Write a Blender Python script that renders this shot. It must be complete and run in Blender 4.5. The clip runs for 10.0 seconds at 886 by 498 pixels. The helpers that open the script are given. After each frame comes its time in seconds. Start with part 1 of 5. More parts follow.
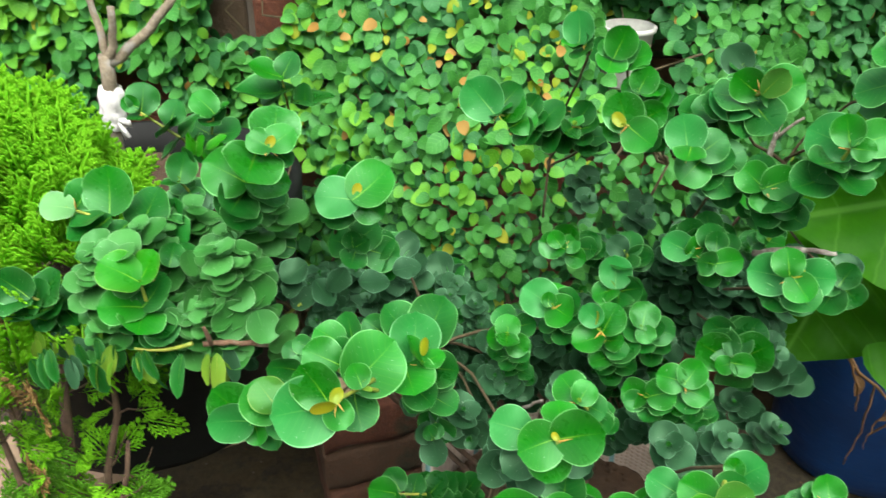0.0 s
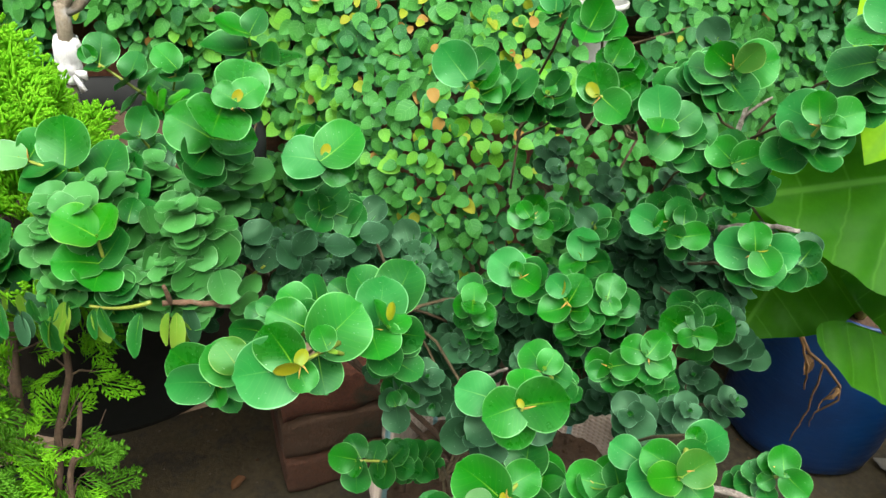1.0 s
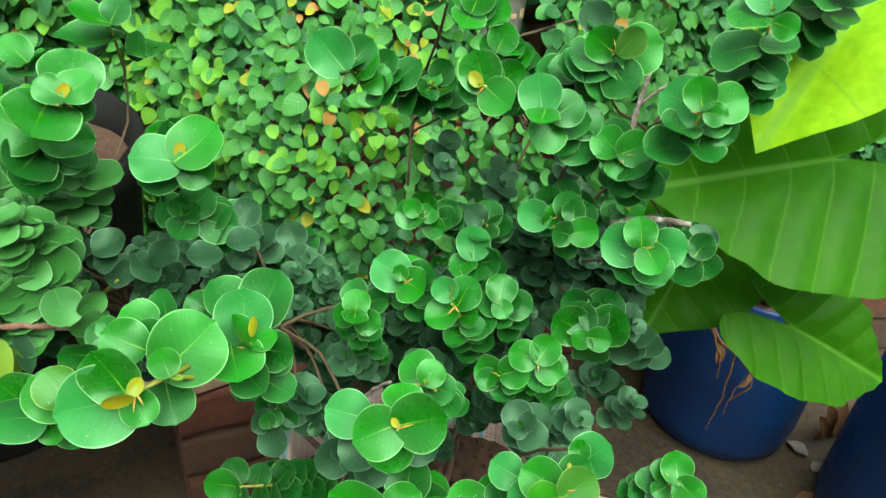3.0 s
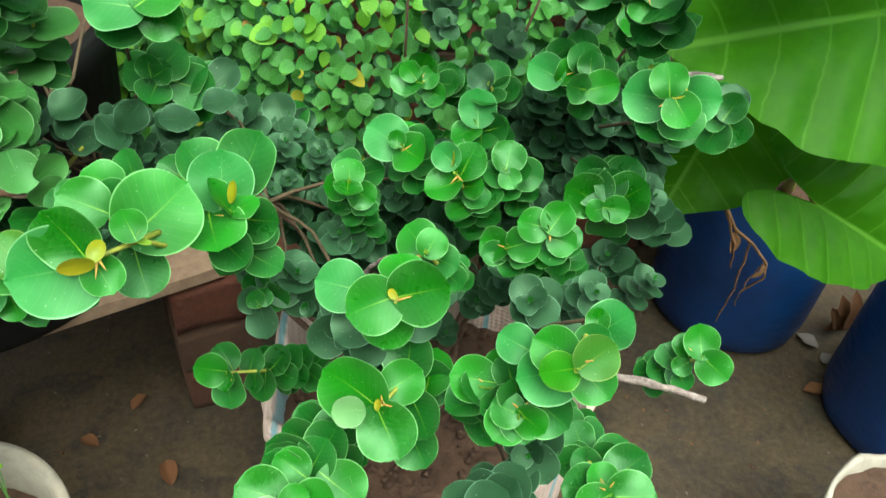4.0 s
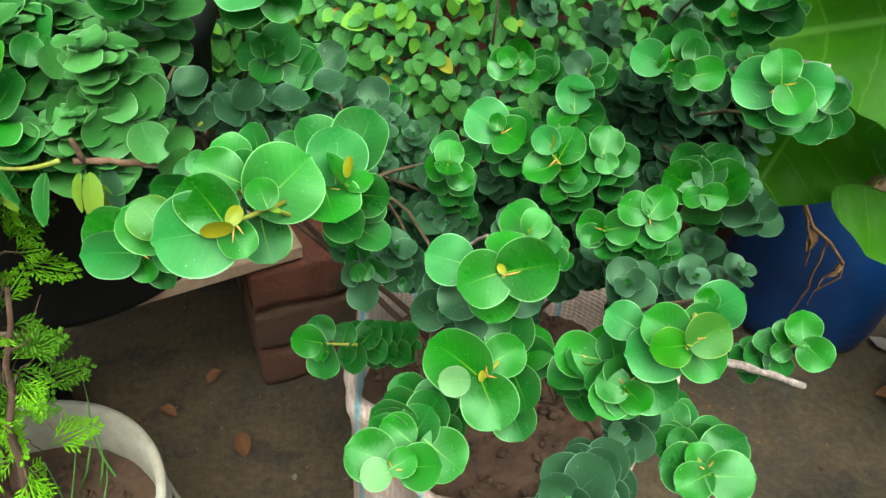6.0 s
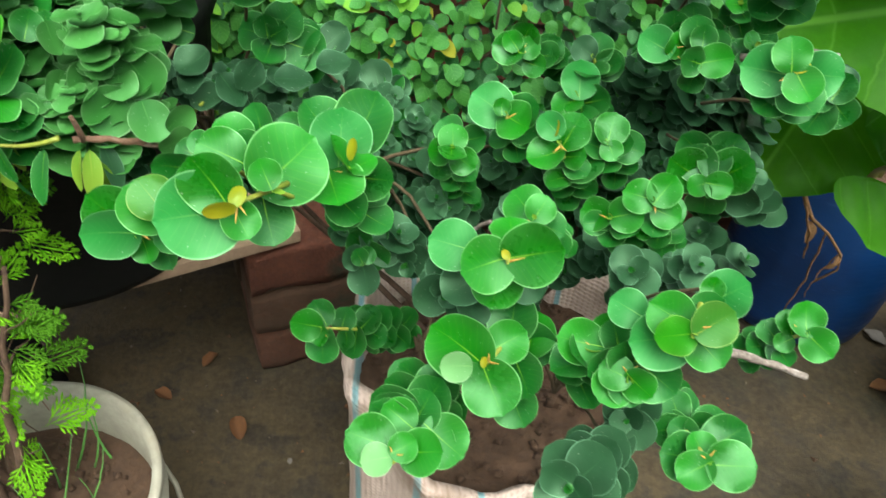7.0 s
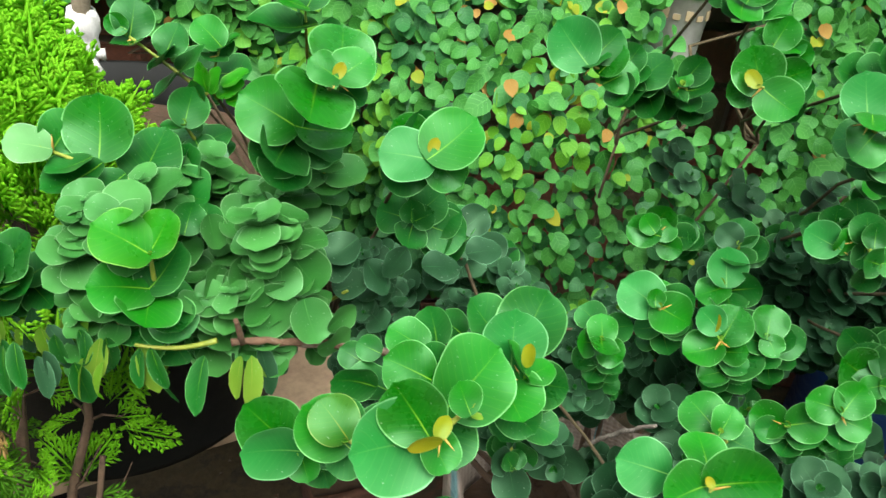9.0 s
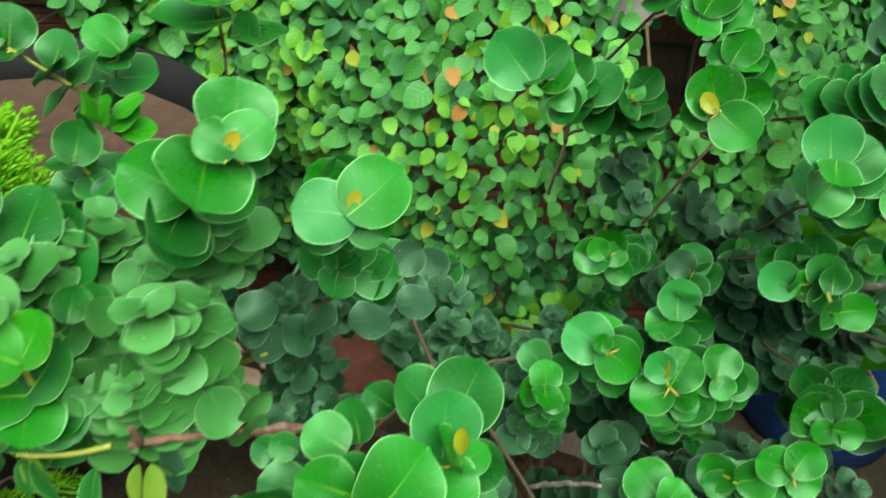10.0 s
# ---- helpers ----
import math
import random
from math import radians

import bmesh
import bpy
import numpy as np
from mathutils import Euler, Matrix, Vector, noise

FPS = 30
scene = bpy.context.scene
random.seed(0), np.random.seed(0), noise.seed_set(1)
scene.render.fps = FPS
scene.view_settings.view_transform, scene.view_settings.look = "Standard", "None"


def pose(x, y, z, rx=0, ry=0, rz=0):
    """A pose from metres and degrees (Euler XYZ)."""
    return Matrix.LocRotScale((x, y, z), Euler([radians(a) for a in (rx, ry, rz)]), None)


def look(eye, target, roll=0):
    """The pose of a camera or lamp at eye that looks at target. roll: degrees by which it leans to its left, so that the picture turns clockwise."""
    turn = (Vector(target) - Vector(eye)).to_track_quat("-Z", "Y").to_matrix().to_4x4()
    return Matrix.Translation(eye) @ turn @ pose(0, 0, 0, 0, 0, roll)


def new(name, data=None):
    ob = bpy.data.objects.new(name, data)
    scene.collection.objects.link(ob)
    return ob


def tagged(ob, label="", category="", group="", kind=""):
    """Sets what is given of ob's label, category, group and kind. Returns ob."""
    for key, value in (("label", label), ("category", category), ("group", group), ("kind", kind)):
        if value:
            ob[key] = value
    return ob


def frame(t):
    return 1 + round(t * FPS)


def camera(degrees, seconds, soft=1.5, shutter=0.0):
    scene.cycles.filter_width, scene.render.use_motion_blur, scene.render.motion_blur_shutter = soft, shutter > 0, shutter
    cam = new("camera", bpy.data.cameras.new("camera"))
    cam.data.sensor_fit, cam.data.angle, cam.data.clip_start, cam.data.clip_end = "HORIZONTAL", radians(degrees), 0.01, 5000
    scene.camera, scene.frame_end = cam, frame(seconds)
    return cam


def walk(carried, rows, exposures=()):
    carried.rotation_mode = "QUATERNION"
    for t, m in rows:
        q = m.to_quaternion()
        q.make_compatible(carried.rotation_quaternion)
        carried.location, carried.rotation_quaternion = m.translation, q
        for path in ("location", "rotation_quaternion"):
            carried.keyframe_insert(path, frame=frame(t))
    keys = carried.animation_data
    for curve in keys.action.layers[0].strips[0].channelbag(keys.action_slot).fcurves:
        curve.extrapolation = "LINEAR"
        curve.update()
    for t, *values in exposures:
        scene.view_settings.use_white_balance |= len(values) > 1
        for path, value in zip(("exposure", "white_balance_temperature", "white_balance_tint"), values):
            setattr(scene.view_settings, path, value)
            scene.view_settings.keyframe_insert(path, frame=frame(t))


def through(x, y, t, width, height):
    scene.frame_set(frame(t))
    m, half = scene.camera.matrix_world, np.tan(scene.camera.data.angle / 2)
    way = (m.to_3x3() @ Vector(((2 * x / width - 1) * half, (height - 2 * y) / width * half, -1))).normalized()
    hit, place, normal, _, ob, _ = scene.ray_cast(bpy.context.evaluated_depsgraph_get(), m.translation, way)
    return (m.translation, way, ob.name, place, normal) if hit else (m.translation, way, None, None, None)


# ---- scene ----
cam = camera(63.3, 10.0, soft=1.5, shutter=0.3)
PATH = [
    (0, (0.007, 0.0104, 1.0162), (-0.0096, 1.4973, 0.1122), 0.2),
    (0.5, (0.0096, 0.0096, 1.0109), (0.1079, 1.4755, 0.0783), 3.7),
    (1, (0.0, 0.0122, 1.004), (0.0818, 1.4686, 0.0557), 4.0),
    (1.5, (-0.0043, 0.0165, 0.9979), (0.087, 1.4564, 0.0252), 4.5),
    (2, (0.0035, 0.0157, 0.9953), (0.1235, 1.4416, 0.0052), 5.5),
    (2.5, (0.0287, 0.0261, 0.9944), (0.2262, 1.4677, 0.0409), 7.9),
    (2.7, (0.04, 0.0357, 0.9953), (0.2601, 1.4894, 0.0653), 6.6),
    (3.8, (0.06, 0.0757, 0.9405), (0.2706, 1.4138, -0.1523), 4.3),
    (4, (0.0592, 0.0748, 0.9318), (0.281, 1.385, -0.1914), 5.1),
    (4.5, (0.0566, 0.0722, 0.9283), (0.2584, 1.365, -0.2184), 5.4),
    (5, (0.0339, 0.0661, 0.9257), (0.2079, 1.3528, -0.2332), 5.2),
    (5.5, (0.02, 0.0609, 0.9318), (0.1244, 1.3859, -0.1914), 2.9),
    (6.8, (0.0183, 0.0592, 0.9257), (0.1583, 1.3415, -0.2427), 5.7),
    (7, (0.0139, 0.0618, 0.9257), (0.1409, 1.352, -0.2349), 5.2),
    (7.2, (0.0052, 0.0705, 0.9309), (0.1079, 1.4138, -0.1696), 3.6),
    (7.5, (0.0043, 0.0705, 0.9622), (0.1261, 1.4372, -0.107), 2.8),
    (8, (0.0026, 0.0783, 0.957), (0.1383, 1.4372, -0.1218), 2.9),
    (8.5, (-0.0409, 0.1035, 0.9535), (0.1131, 1.4738, -0.107), 5.0),
    (9, (-0.0957, 0.1253, 0.9387), (0.0322, 1.5877, 0.0052), 5.9),
    (9.5, (-0.1053, 0.1488, 0.9579), (0.0609, 1.5277, -0.0905), 6.8),
    (10, (-0.0722, 0.2114, 0.9848), (0.1479, 1.5529, -0.1009), 7.0),
]
walk(cam, [(t, look(eye, target, roll)) for t, eye, target, roll in PATH], exposures=[(0.0, 1.42), (4.0, 1.52), (8.0, 1.48), (10.0, 1.32)])

# ---- light: bright overcast sky over an open yard ----
SUN_HEIGHT, SUN_TURN = 62.0, 172.0
world = bpy.data.worlds.new("sky")
scene.world = world
world.use_nodes = True
sky = world.node_tree.nodes.new("ShaderNodeTexSky")
sky.sky_type, sky.sun_disc = "NISHITA", False
sky.sun_elevation, sky.sun_rotation = radians(SUN_HEIGHT), radians(SUN_TURN)
sky.air_density, sky.dust_density, sky.ozone_density = 1.6, 4.0, 1.0
background = world.node_tree.nodes["Background"]
background.inputs["Strength"].default_value = 0.13
cloud = world.node_tree.nodes.new("ShaderNodeHueSaturation")
cloud.inputs["Saturation"].default_value = 0.3
world.node_tree.links.new(sky.outputs[0], cloud.inputs["Color"])
world.node_tree.links.new(cloud.outputs[0], background.inputs["Color"])
sun = new("sun", bpy.data.lights.new("sun", "SUN"))
sun.data.energy, sun.data.angle, sun.data.color = 1.9, radians(58), (1.0, 0.95, 0.84)
sun.matrix_world = look((0, 0, 0), (-math.sin(radians(SUN_TURN)) * math.cos(radians(SUN_HEIGHT)),
                                    -math.cos(radians(SUN_TURN)) * math.cos(radians(SUN_HEIGHT)), -math.sin(radians(SUN_HEIGHT))))


# ---- materials ----
def material(name):
    m = bpy.data.materials.new(name)
    m.use_nodes = True
    nt = m.node_tree
    return m, nt, nt.nodes["Principled BSDF"]


def add(nt, kind, **values):
    n = nt.nodes.new(kind)
    for k, v in values.items():
        n.inputs[k.replace("_", " ")].default_value = v
    return n


def noise_of(nt, scale, detail=6.0, rough=0.6, coord="Object"):
    tc = nt.nodes.new("ShaderNodeNewGeometry" if coord == "Position" else "ShaderNodeTexCoord")
    n = add(nt, "ShaderNodeTexNoise", Scale=scale, Detail=detail, Roughness=rough)
    nt.links.new(tc.outputs[coord], n.inputs["Vector"])
    return n.outputs["Fac"]


def ramp(nt, fac, *stops):
    r = nt.nodes.new("ShaderNodeValToRGB")
    el = r.color_ramp.elements
    while len(el) < len(stops):
        el.new(0.5)
    for e, (p, c) in zip(el, stops):
        e.position, e.color = p, (*c, 1) if len(c) == 3 else c
    nt.links.new(fac, r.inputs["Fac"])
    return r.outputs["Color"]


def mix(nt, fac, a, b, kind="MIX"):
    n = nt.nodes.new("ShaderNodeMix")
    n.data_type, n.blend_type = "RGBA", kind
    for sock, v in ((n.inputs["Factor"], fac), (n.inputs["A"], a), (n.inputs["B"], b)):
        if isinstance(v, (int, float)):
            sock.default_value = v
        elif isinstance(v, tuple):
            sock.default_value = (*v, 1)
        else:
            nt.links.new(v, sock)
    return n.outputs["Result"]


def calc(nt, op, a, b=0.0):
    n = nt.nodes.new("ShaderNodeMath")
    n.operation = op
    for sock, v in zip(n.inputs, (a, b)):
        if isinstance(v, (int, float)):
            sock.default_value = v
        else:
            nt.links.new(v, sock)
    return n.outputs[0]


def bump(nt, bsdf, height, strength=0.4, distance=0.004):
    b = add(nt, "ShaderNodeBump", Strength=strength, Distance=distance)
    nt.links.new(height, b.inputs["Height"])
    nt.links.new(b.outputs[0], bsdf.inputs["Normal"])


def random_of(nt):
    """A number of its own for every object and every loose piece."""
    a, b = nt.nodes.new("ShaderNodeObjectInfo"), nt.nodes.new("ShaderNodeNewGeometry")
    return calc(nt, "FRACT", calc(nt, "ADD", a.outputs["Random"], b.outputs["Random Per Island"]))


def surface(name, low, high, scale=8.0, rough=0.8, relief=0.5, distance=0.004, stain=None, metallic=0.0, grain=60.0, vary=None):
    m, nt, bsdf = material(name)
    big, fine = noise_of(nt, scale), noise_of(nt, grain, 8.0, 0.7)
    col = ramp(nt, big, (0.3, low), (0.7, high))
    col = mix(nt, 0.35, col, ramp(nt, fine, (0.3, tuple(v * 0.55 for v in low)), (0.7, tuple(min(1, v * 1.3) for v in high))))
    if vary:
        col = mix(nt, ramp(nt, random_of(nt), (0.35, (0, 0, 0)), (0.75, (0.85, 0.85, 0.85))), col, vary)
    if stain:
        patch = ramp(nt, noise_of(nt, scale * 0.6 + 1.7, 5.0, 0.65), (0.52, (0, 0, 0)), (0.66, (1, 1, 1)))
        col = mix(nt, patch, col, stain)
    nt.links.new(col, bsdf.inputs["Base Color"])
    nt.links.new(ramp(nt, fine, (0.2, (rough - 0.1,) * 3), (0.8, (min(1, rough + 0.1),) * 3)), bsdf.inputs["Roughness"])
    bsdf.inputs["Metallic"].default_value = metallic
    bump(nt, bsdf, mix(nt, 0.4, fine, big), relief, distance)
    return m


def ground_material():
    """Old yard concrete: earth film, damp dark blots and a green tinge."""
    m, nt, bsdf = material("dirty_concrete")
    big, mid, fine = noise_of(nt, 4.0, 8.0, 0.62), noise_of(nt, 17.0, 7.0, 0.68), noise_of(nt, 85.0, 8.0, 0.75)
    col = ramp(nt, big, (0.36, (0.016, 0.012, 0.005)), (0.64, (0.076, 0.057, 0.024)))
    col = mix(nt, ramp(nt, mid, (0.53, (0, 0, 0)), (0.58, (0.9, 0.9, 0.9))), col, (0.014, 0.012, 0.007))
    col = mix(nt, ramp(nt, noise_of(nt, 7.0, 6.0, 0.7), (0.56, (0, 0, 0)), (0.7, (0.6, 0.6, 0.6))), col, (0.026, 0.036, 0.022))
    col = mix(nt, ramp(nt, noise_of(nt, 31.0, 6.0, 0.6), (0.66, (0, 0, 0)), (0.72, (0.8, 0.8, 0.8))), col, (0.012, 0.011, 0.007))
    col = mix(nt, 0.35, col, ramp(nt, fine, (0.4, (0.012, 0.009, 0.004)), (0.64, (0.1, 0.078, 0.036))))
    nt.links.new(col, bsdf.inputs["Base Color"])
    nt.links.new(ramp(nt, mid, (0.3, (0.9,) * 3), (0.65, (0.6,) * 3)), bsdf.inputs["Roughness"])
    bump(nt, bsdf, mix(nt, 0.5, fine, mid), 0.8, 0.006)
    return m


def scuffed_blue():
    m, nt, bsdf = material("blue_drum_plastic")
    col = ramp(nt, noise_of(nt, 7.0), (0.3, (0.0005, 0.020, 0.09)), (0.7, (0.001, 0.045, 0.18)))
    col = mix(nt, ramp(nt, noise_of(nt, 5.0, 8.0, 0.7), (0.52, (0, 0, 0)), (0.7, (0.8, 0.8, 0.8))), col, (0.008, 0.024, 0.075))
    tc, place = nt.nodes.new("ShaderNodeTexCoord"), nt.nodes.new("ShaderNodeMapping")
    place.inputs["Scale"].default_value = (28, 28, 150)
    streak = add(nt, "ShaderNodeTexNoise", Scale=1.0, Detail=3.0, Roughness=0.55)
    nt.links.new(tc.outputs["Object"], place.inputs["Vector"])
    nt.links.new(place.outputs[0], streak.inputs["Vector"])
    col = mix(nt, ramp(nt, streak.outputs["Fac"], (0.64, (0, 0, 0)), (0.74, (0.5, 0.5, 0.5))), col, (0.0288, 0.0864, 0.2448))
    nt.links.new(col, bsdf.inputs["Base Color"])
    nt.links.new(ramp(nt, streak.outputs["Fac"], (0.3, (0.35,) * 3), (0.7, (0.6,) * 3)), bsdf.inputs["Roughness"])
    bump(nt, bsdf, mix(nt, 0.5, streak.outputs["Fac"], noise_of(nt, 30.0)), 0.25, 0.002)
    return m


def leaf_material(name, low, high, rib, rim, rough=0.32, through=0.2, ribs=9.0, specks=0.5, relief=0.22, gloss=0.5, veined=0.05):
    """A leaf: u runs across the blade, v along it."""
    m, nt, bsdf = material(name)
    uv = nt.nodes.new("ShaderNodeUVMap")
    sep = nt.nodes.new("ShaderNodeSeparateXYZ")
    nt.links.new(uv.outputs[0], sep.inputs[0])
    u, v = sep.outputs["X"], sep.outputs["Y"]
    side = calc(nt, "ABSOLUTE", calc(nt, "SUBTRACT", calc(nt, "MULTIPLY", u, 2.0), 1.0))
    which = random_of(nt)
    col = ramp(nt, which, (0.05, low), (0.95, high))
    blotch = noise_of(nt, 55.0, 4.0, 0.6, "Position")
    col = mix(nt, 0.4, col, mix(nt, blotch, tuple(c * 0.6 for c in low), tuple(min(1, c * 1.35) for c in high)))
    # blade darker towards its foot: pigment and crease shade in one colour
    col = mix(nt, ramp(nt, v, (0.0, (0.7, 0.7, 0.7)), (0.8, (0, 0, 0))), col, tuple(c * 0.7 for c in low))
    col = mix(nt, calc(nt, "MULTIPLY", calc(nt, "MULTIPLY", side, side), 0.1), col, rim)
    vein = calc(nt, "SINE", calc(nt, "MULTIPLY", calc(nt, "SUBTRACT", v, calc(nt, "MULTIPLY", side, 0.3)), ribs * 6.283))
    veins = ramp(nt, vein, (0.86, (0, 0, 0)), (1.0, (1, 1, 1)))
    col = mix(nt, calc(nt, "MULTIPLY", veins, veined), col, rib)
    mid = ramp(nt, calc(nt, "ADD", side, calc(nt, "MULTIPLY", v, 0.03)), (0.014, (1, 1, 1)), (0.045, (0, 0, 0)))
    base = ramp(nt, v, (0.1, (1, 1, 1)), (0.6, (0.35, 0.35, 0.35)))
    col = mix(nt, calc(nt, "MULTIPLY", calc(nt, "MULTIPLY", mid, base), 0.75), col, rib)
    edge = ramp(nt, side, (0.952, (0, 0, 0)), (0.986, (1, 1, 1)))
    col = mix(nt, calc(nt, "MULTIPLY", edge, 0.8), col, rim)
    dust = ramp(nt, noise_of(nt, 780.0, 1.0, 0.5, "Position"), (0.745, (0, 0, 0)), (0.79, (1, 1, 1)))
    col = mix(nt, calc(nt, "MULTIPLY", dust, specks * 0.8), col, (0.5, 0.6, 0.5))
    nt.links.new(col, bsdf.inputs["Base Color"])
    film = ramp(nt, noise_of(nt, 90.0, 4.0, 0.6, "Position"), (0.3, (rough - 0.13,) * 3), (0.7, (rough + 0.05,) * 3))
    nt.links.new(calc(nt, "ADD", film, calc(nt, "MULTIPLY", which, 0.2)), bsdf.inputs["Roughness"])
    bsdf.inputs["Specular IOR Level"].default_value = gloss
    bsdf.inputs["Specular Tint"].default_value = (0.48, 1.0, 0.57, 1)
    bump(nt, bsdf, mix(nt, 0.85, veins, noise_of(nt, 60.0, 3.0, 0.6, "Position")), relief, 0.0009)
    thin = nt.nodes.new("ShaderNodeBsdfTranslucent")
    nt.links.new(mix(nt, 0.5, col, high), thin.inputs["Color"])
    both = add(nt, "ShaderNodeMixShader", Fac=through)
    nt.links.new(bsdf.outputs[0], both.inputs[1])
    nt.links.new(thin.outputs[0], both.inputs[2])
    nt.links.new(both.outputs[0], nt.nodes["Material Output"].inputs["Surface"])
    return m


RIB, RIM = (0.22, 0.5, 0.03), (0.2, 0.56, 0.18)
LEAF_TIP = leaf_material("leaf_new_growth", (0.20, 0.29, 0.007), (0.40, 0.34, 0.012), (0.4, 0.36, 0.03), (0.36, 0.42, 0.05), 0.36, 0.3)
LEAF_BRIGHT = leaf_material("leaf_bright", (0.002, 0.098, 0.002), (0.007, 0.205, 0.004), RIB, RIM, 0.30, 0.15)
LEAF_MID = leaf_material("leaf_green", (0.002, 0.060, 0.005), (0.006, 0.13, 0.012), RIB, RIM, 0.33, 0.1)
# Old leaves: their own blue-green, darkened further for shade inside the crown.
LEAF_OLD_SHADED = leaf_material("leaf_old_shaded", (0.006, 0.034, 0.011), (0.020, 0.078, 0.030), (0.04, 0.14, 0.05), (0.14, 0.32, 0.18), 0.44, 0.06, specks=0.6, gloss=0.6)
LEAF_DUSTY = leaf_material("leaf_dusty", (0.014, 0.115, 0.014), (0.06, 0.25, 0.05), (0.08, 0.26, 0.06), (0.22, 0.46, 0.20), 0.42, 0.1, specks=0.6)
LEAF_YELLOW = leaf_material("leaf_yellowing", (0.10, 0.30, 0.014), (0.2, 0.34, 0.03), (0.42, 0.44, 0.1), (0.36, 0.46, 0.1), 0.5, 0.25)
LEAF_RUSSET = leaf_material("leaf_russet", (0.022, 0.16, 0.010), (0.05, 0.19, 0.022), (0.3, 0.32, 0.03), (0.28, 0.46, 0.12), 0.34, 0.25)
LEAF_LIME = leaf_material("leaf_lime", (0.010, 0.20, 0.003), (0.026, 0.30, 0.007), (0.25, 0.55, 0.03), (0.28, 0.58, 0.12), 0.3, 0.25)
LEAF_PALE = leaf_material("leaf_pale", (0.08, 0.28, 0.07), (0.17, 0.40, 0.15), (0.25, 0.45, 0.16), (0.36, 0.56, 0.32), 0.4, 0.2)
# Sky sheen on some leaves, put into their colour as a pale mint.
LEAF_SHEEN = leaf_material("leaf_sheen", (0.006, 0.135, 0.016), (0.022, 0.24, 0.042), (0.2, 0.46, 0.1), (0.24, 0.6, 0.26), 0.34, 0.15)
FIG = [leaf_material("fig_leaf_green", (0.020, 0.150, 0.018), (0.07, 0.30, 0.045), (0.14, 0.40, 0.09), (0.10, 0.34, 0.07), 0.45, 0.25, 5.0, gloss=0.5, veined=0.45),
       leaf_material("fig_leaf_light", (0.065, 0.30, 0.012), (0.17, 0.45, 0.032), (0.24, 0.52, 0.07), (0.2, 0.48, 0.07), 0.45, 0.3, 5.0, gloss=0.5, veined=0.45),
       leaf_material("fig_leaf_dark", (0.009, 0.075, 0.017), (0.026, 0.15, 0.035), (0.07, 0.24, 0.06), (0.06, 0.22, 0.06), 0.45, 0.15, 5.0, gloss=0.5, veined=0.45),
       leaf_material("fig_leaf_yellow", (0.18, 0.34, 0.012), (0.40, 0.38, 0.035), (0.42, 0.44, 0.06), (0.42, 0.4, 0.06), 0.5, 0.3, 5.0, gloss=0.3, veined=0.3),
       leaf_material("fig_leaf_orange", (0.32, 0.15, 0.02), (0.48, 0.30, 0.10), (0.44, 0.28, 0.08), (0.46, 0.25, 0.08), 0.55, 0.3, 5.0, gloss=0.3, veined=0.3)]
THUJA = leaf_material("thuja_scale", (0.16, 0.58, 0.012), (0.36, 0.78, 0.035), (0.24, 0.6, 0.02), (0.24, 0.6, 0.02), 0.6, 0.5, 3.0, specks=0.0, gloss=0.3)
# Thuja green again, darkened in colour for the shade low in the crown.
THUJA_SHADED = leaf_material("thuja_shaded_scale", (0.05, 0.26, 0.008), (0.13, 0.42, 0.02), (0.16, 0.34, 0.03), (0.16, 0.34, 0.03), 0.6, 0.4, 3.0, specks=0.0, gloss=0.3)
THUJA_DRY = surface("thuja_dry", (0.14, 0.07, 0.02), (0.24, 0.16, 0.04), 60, 0.8)
BARK = surface("bark", (0.12, 0.095, 0.065), (0.32, 0.27, 0.19), 90, 0.9, 0.9, 0.003, stain=(0.288, 0.274, 0.245), grain=240)
STEM = surface("green_stem", (0.16, 0.24, 0.02), (0.30, 0.34, 0.05), 60, 0.5, 0.2)
STEM_BROWN = surface("brown_twig", (0.04, 0.032, 0.015), (0.10, 0.075, 0.035), 80, 0.85, 0.8, 0.002, grain=260)
GROUND = ground_material()
SOIL = surface("soil", (0.043, 0.024, 0.012), (0.101, 0.059, 0.032), 40, 0.95, 1.0, 0.01, grain=120)
BRICK = surface("brick_clay", (0.065, 0.023, 0.013), (0.17, 0.058, 0.030), 16, 0.92, 1.0, 0.008, stain=(0.038, 0.038, 0.020), grain=110, vary=(0.055, 0.044, 0.024))
PLASTER = surface("grey_plaster", (0.26, 0.25, 0.22), (0.36, 0.34, 0.3), 3, 0.9, 0.4)
MORTAR = surface("mortar", (0.086, 0.072, 0.058), (0.144, 0.122, 0.094), 12, 0.95, 0.8)
WOOD = surface("weathered_plank", (0.24, 0.17, 0.11), (0.40, 0.29, 0.19), 20, 0.85, 0.5)
BLACK = surface("black_plastic", (0.005, 0.006, 0.006), (0.011, 0.013, 0.012), 14, 0.68, 0.2, 0.002)
BLACK.node_tree.nodes["Principled BSDF"].inputs["Specular IOR Level"].default_value = 0.2
BLUE = scuffed_blue()
WHITE = surface("white_plastic", (0.238, 0.238, 0.180), (0.360, 0.360, 0.288), 9, 0.5, 0.2, 0.002, stain=(0.302, 0.281, 0.202))
CLOTH = surface("white_cloth", (0.719, 0.719, 0.700), (0.850, 0.850, 0.831), 40, 0.9, 0.8, 0.003, grain=300)
STRAW = surface("dried_stalk", (0.10, 0.055, 0.02), (0.24, 0.13, 0.05), 60, 0.8, 0.4)
DRY = surface("dry_leaf", (0.086, 0.036, 0.013), (0.158, 0.072, 0.022), 40, 0.85, 0.5)
GRASS = surface("grass_blade", (0.05, 0.2, 0.03), (0.1, 0.3, 0.06), 30, 0.55, 0.2)
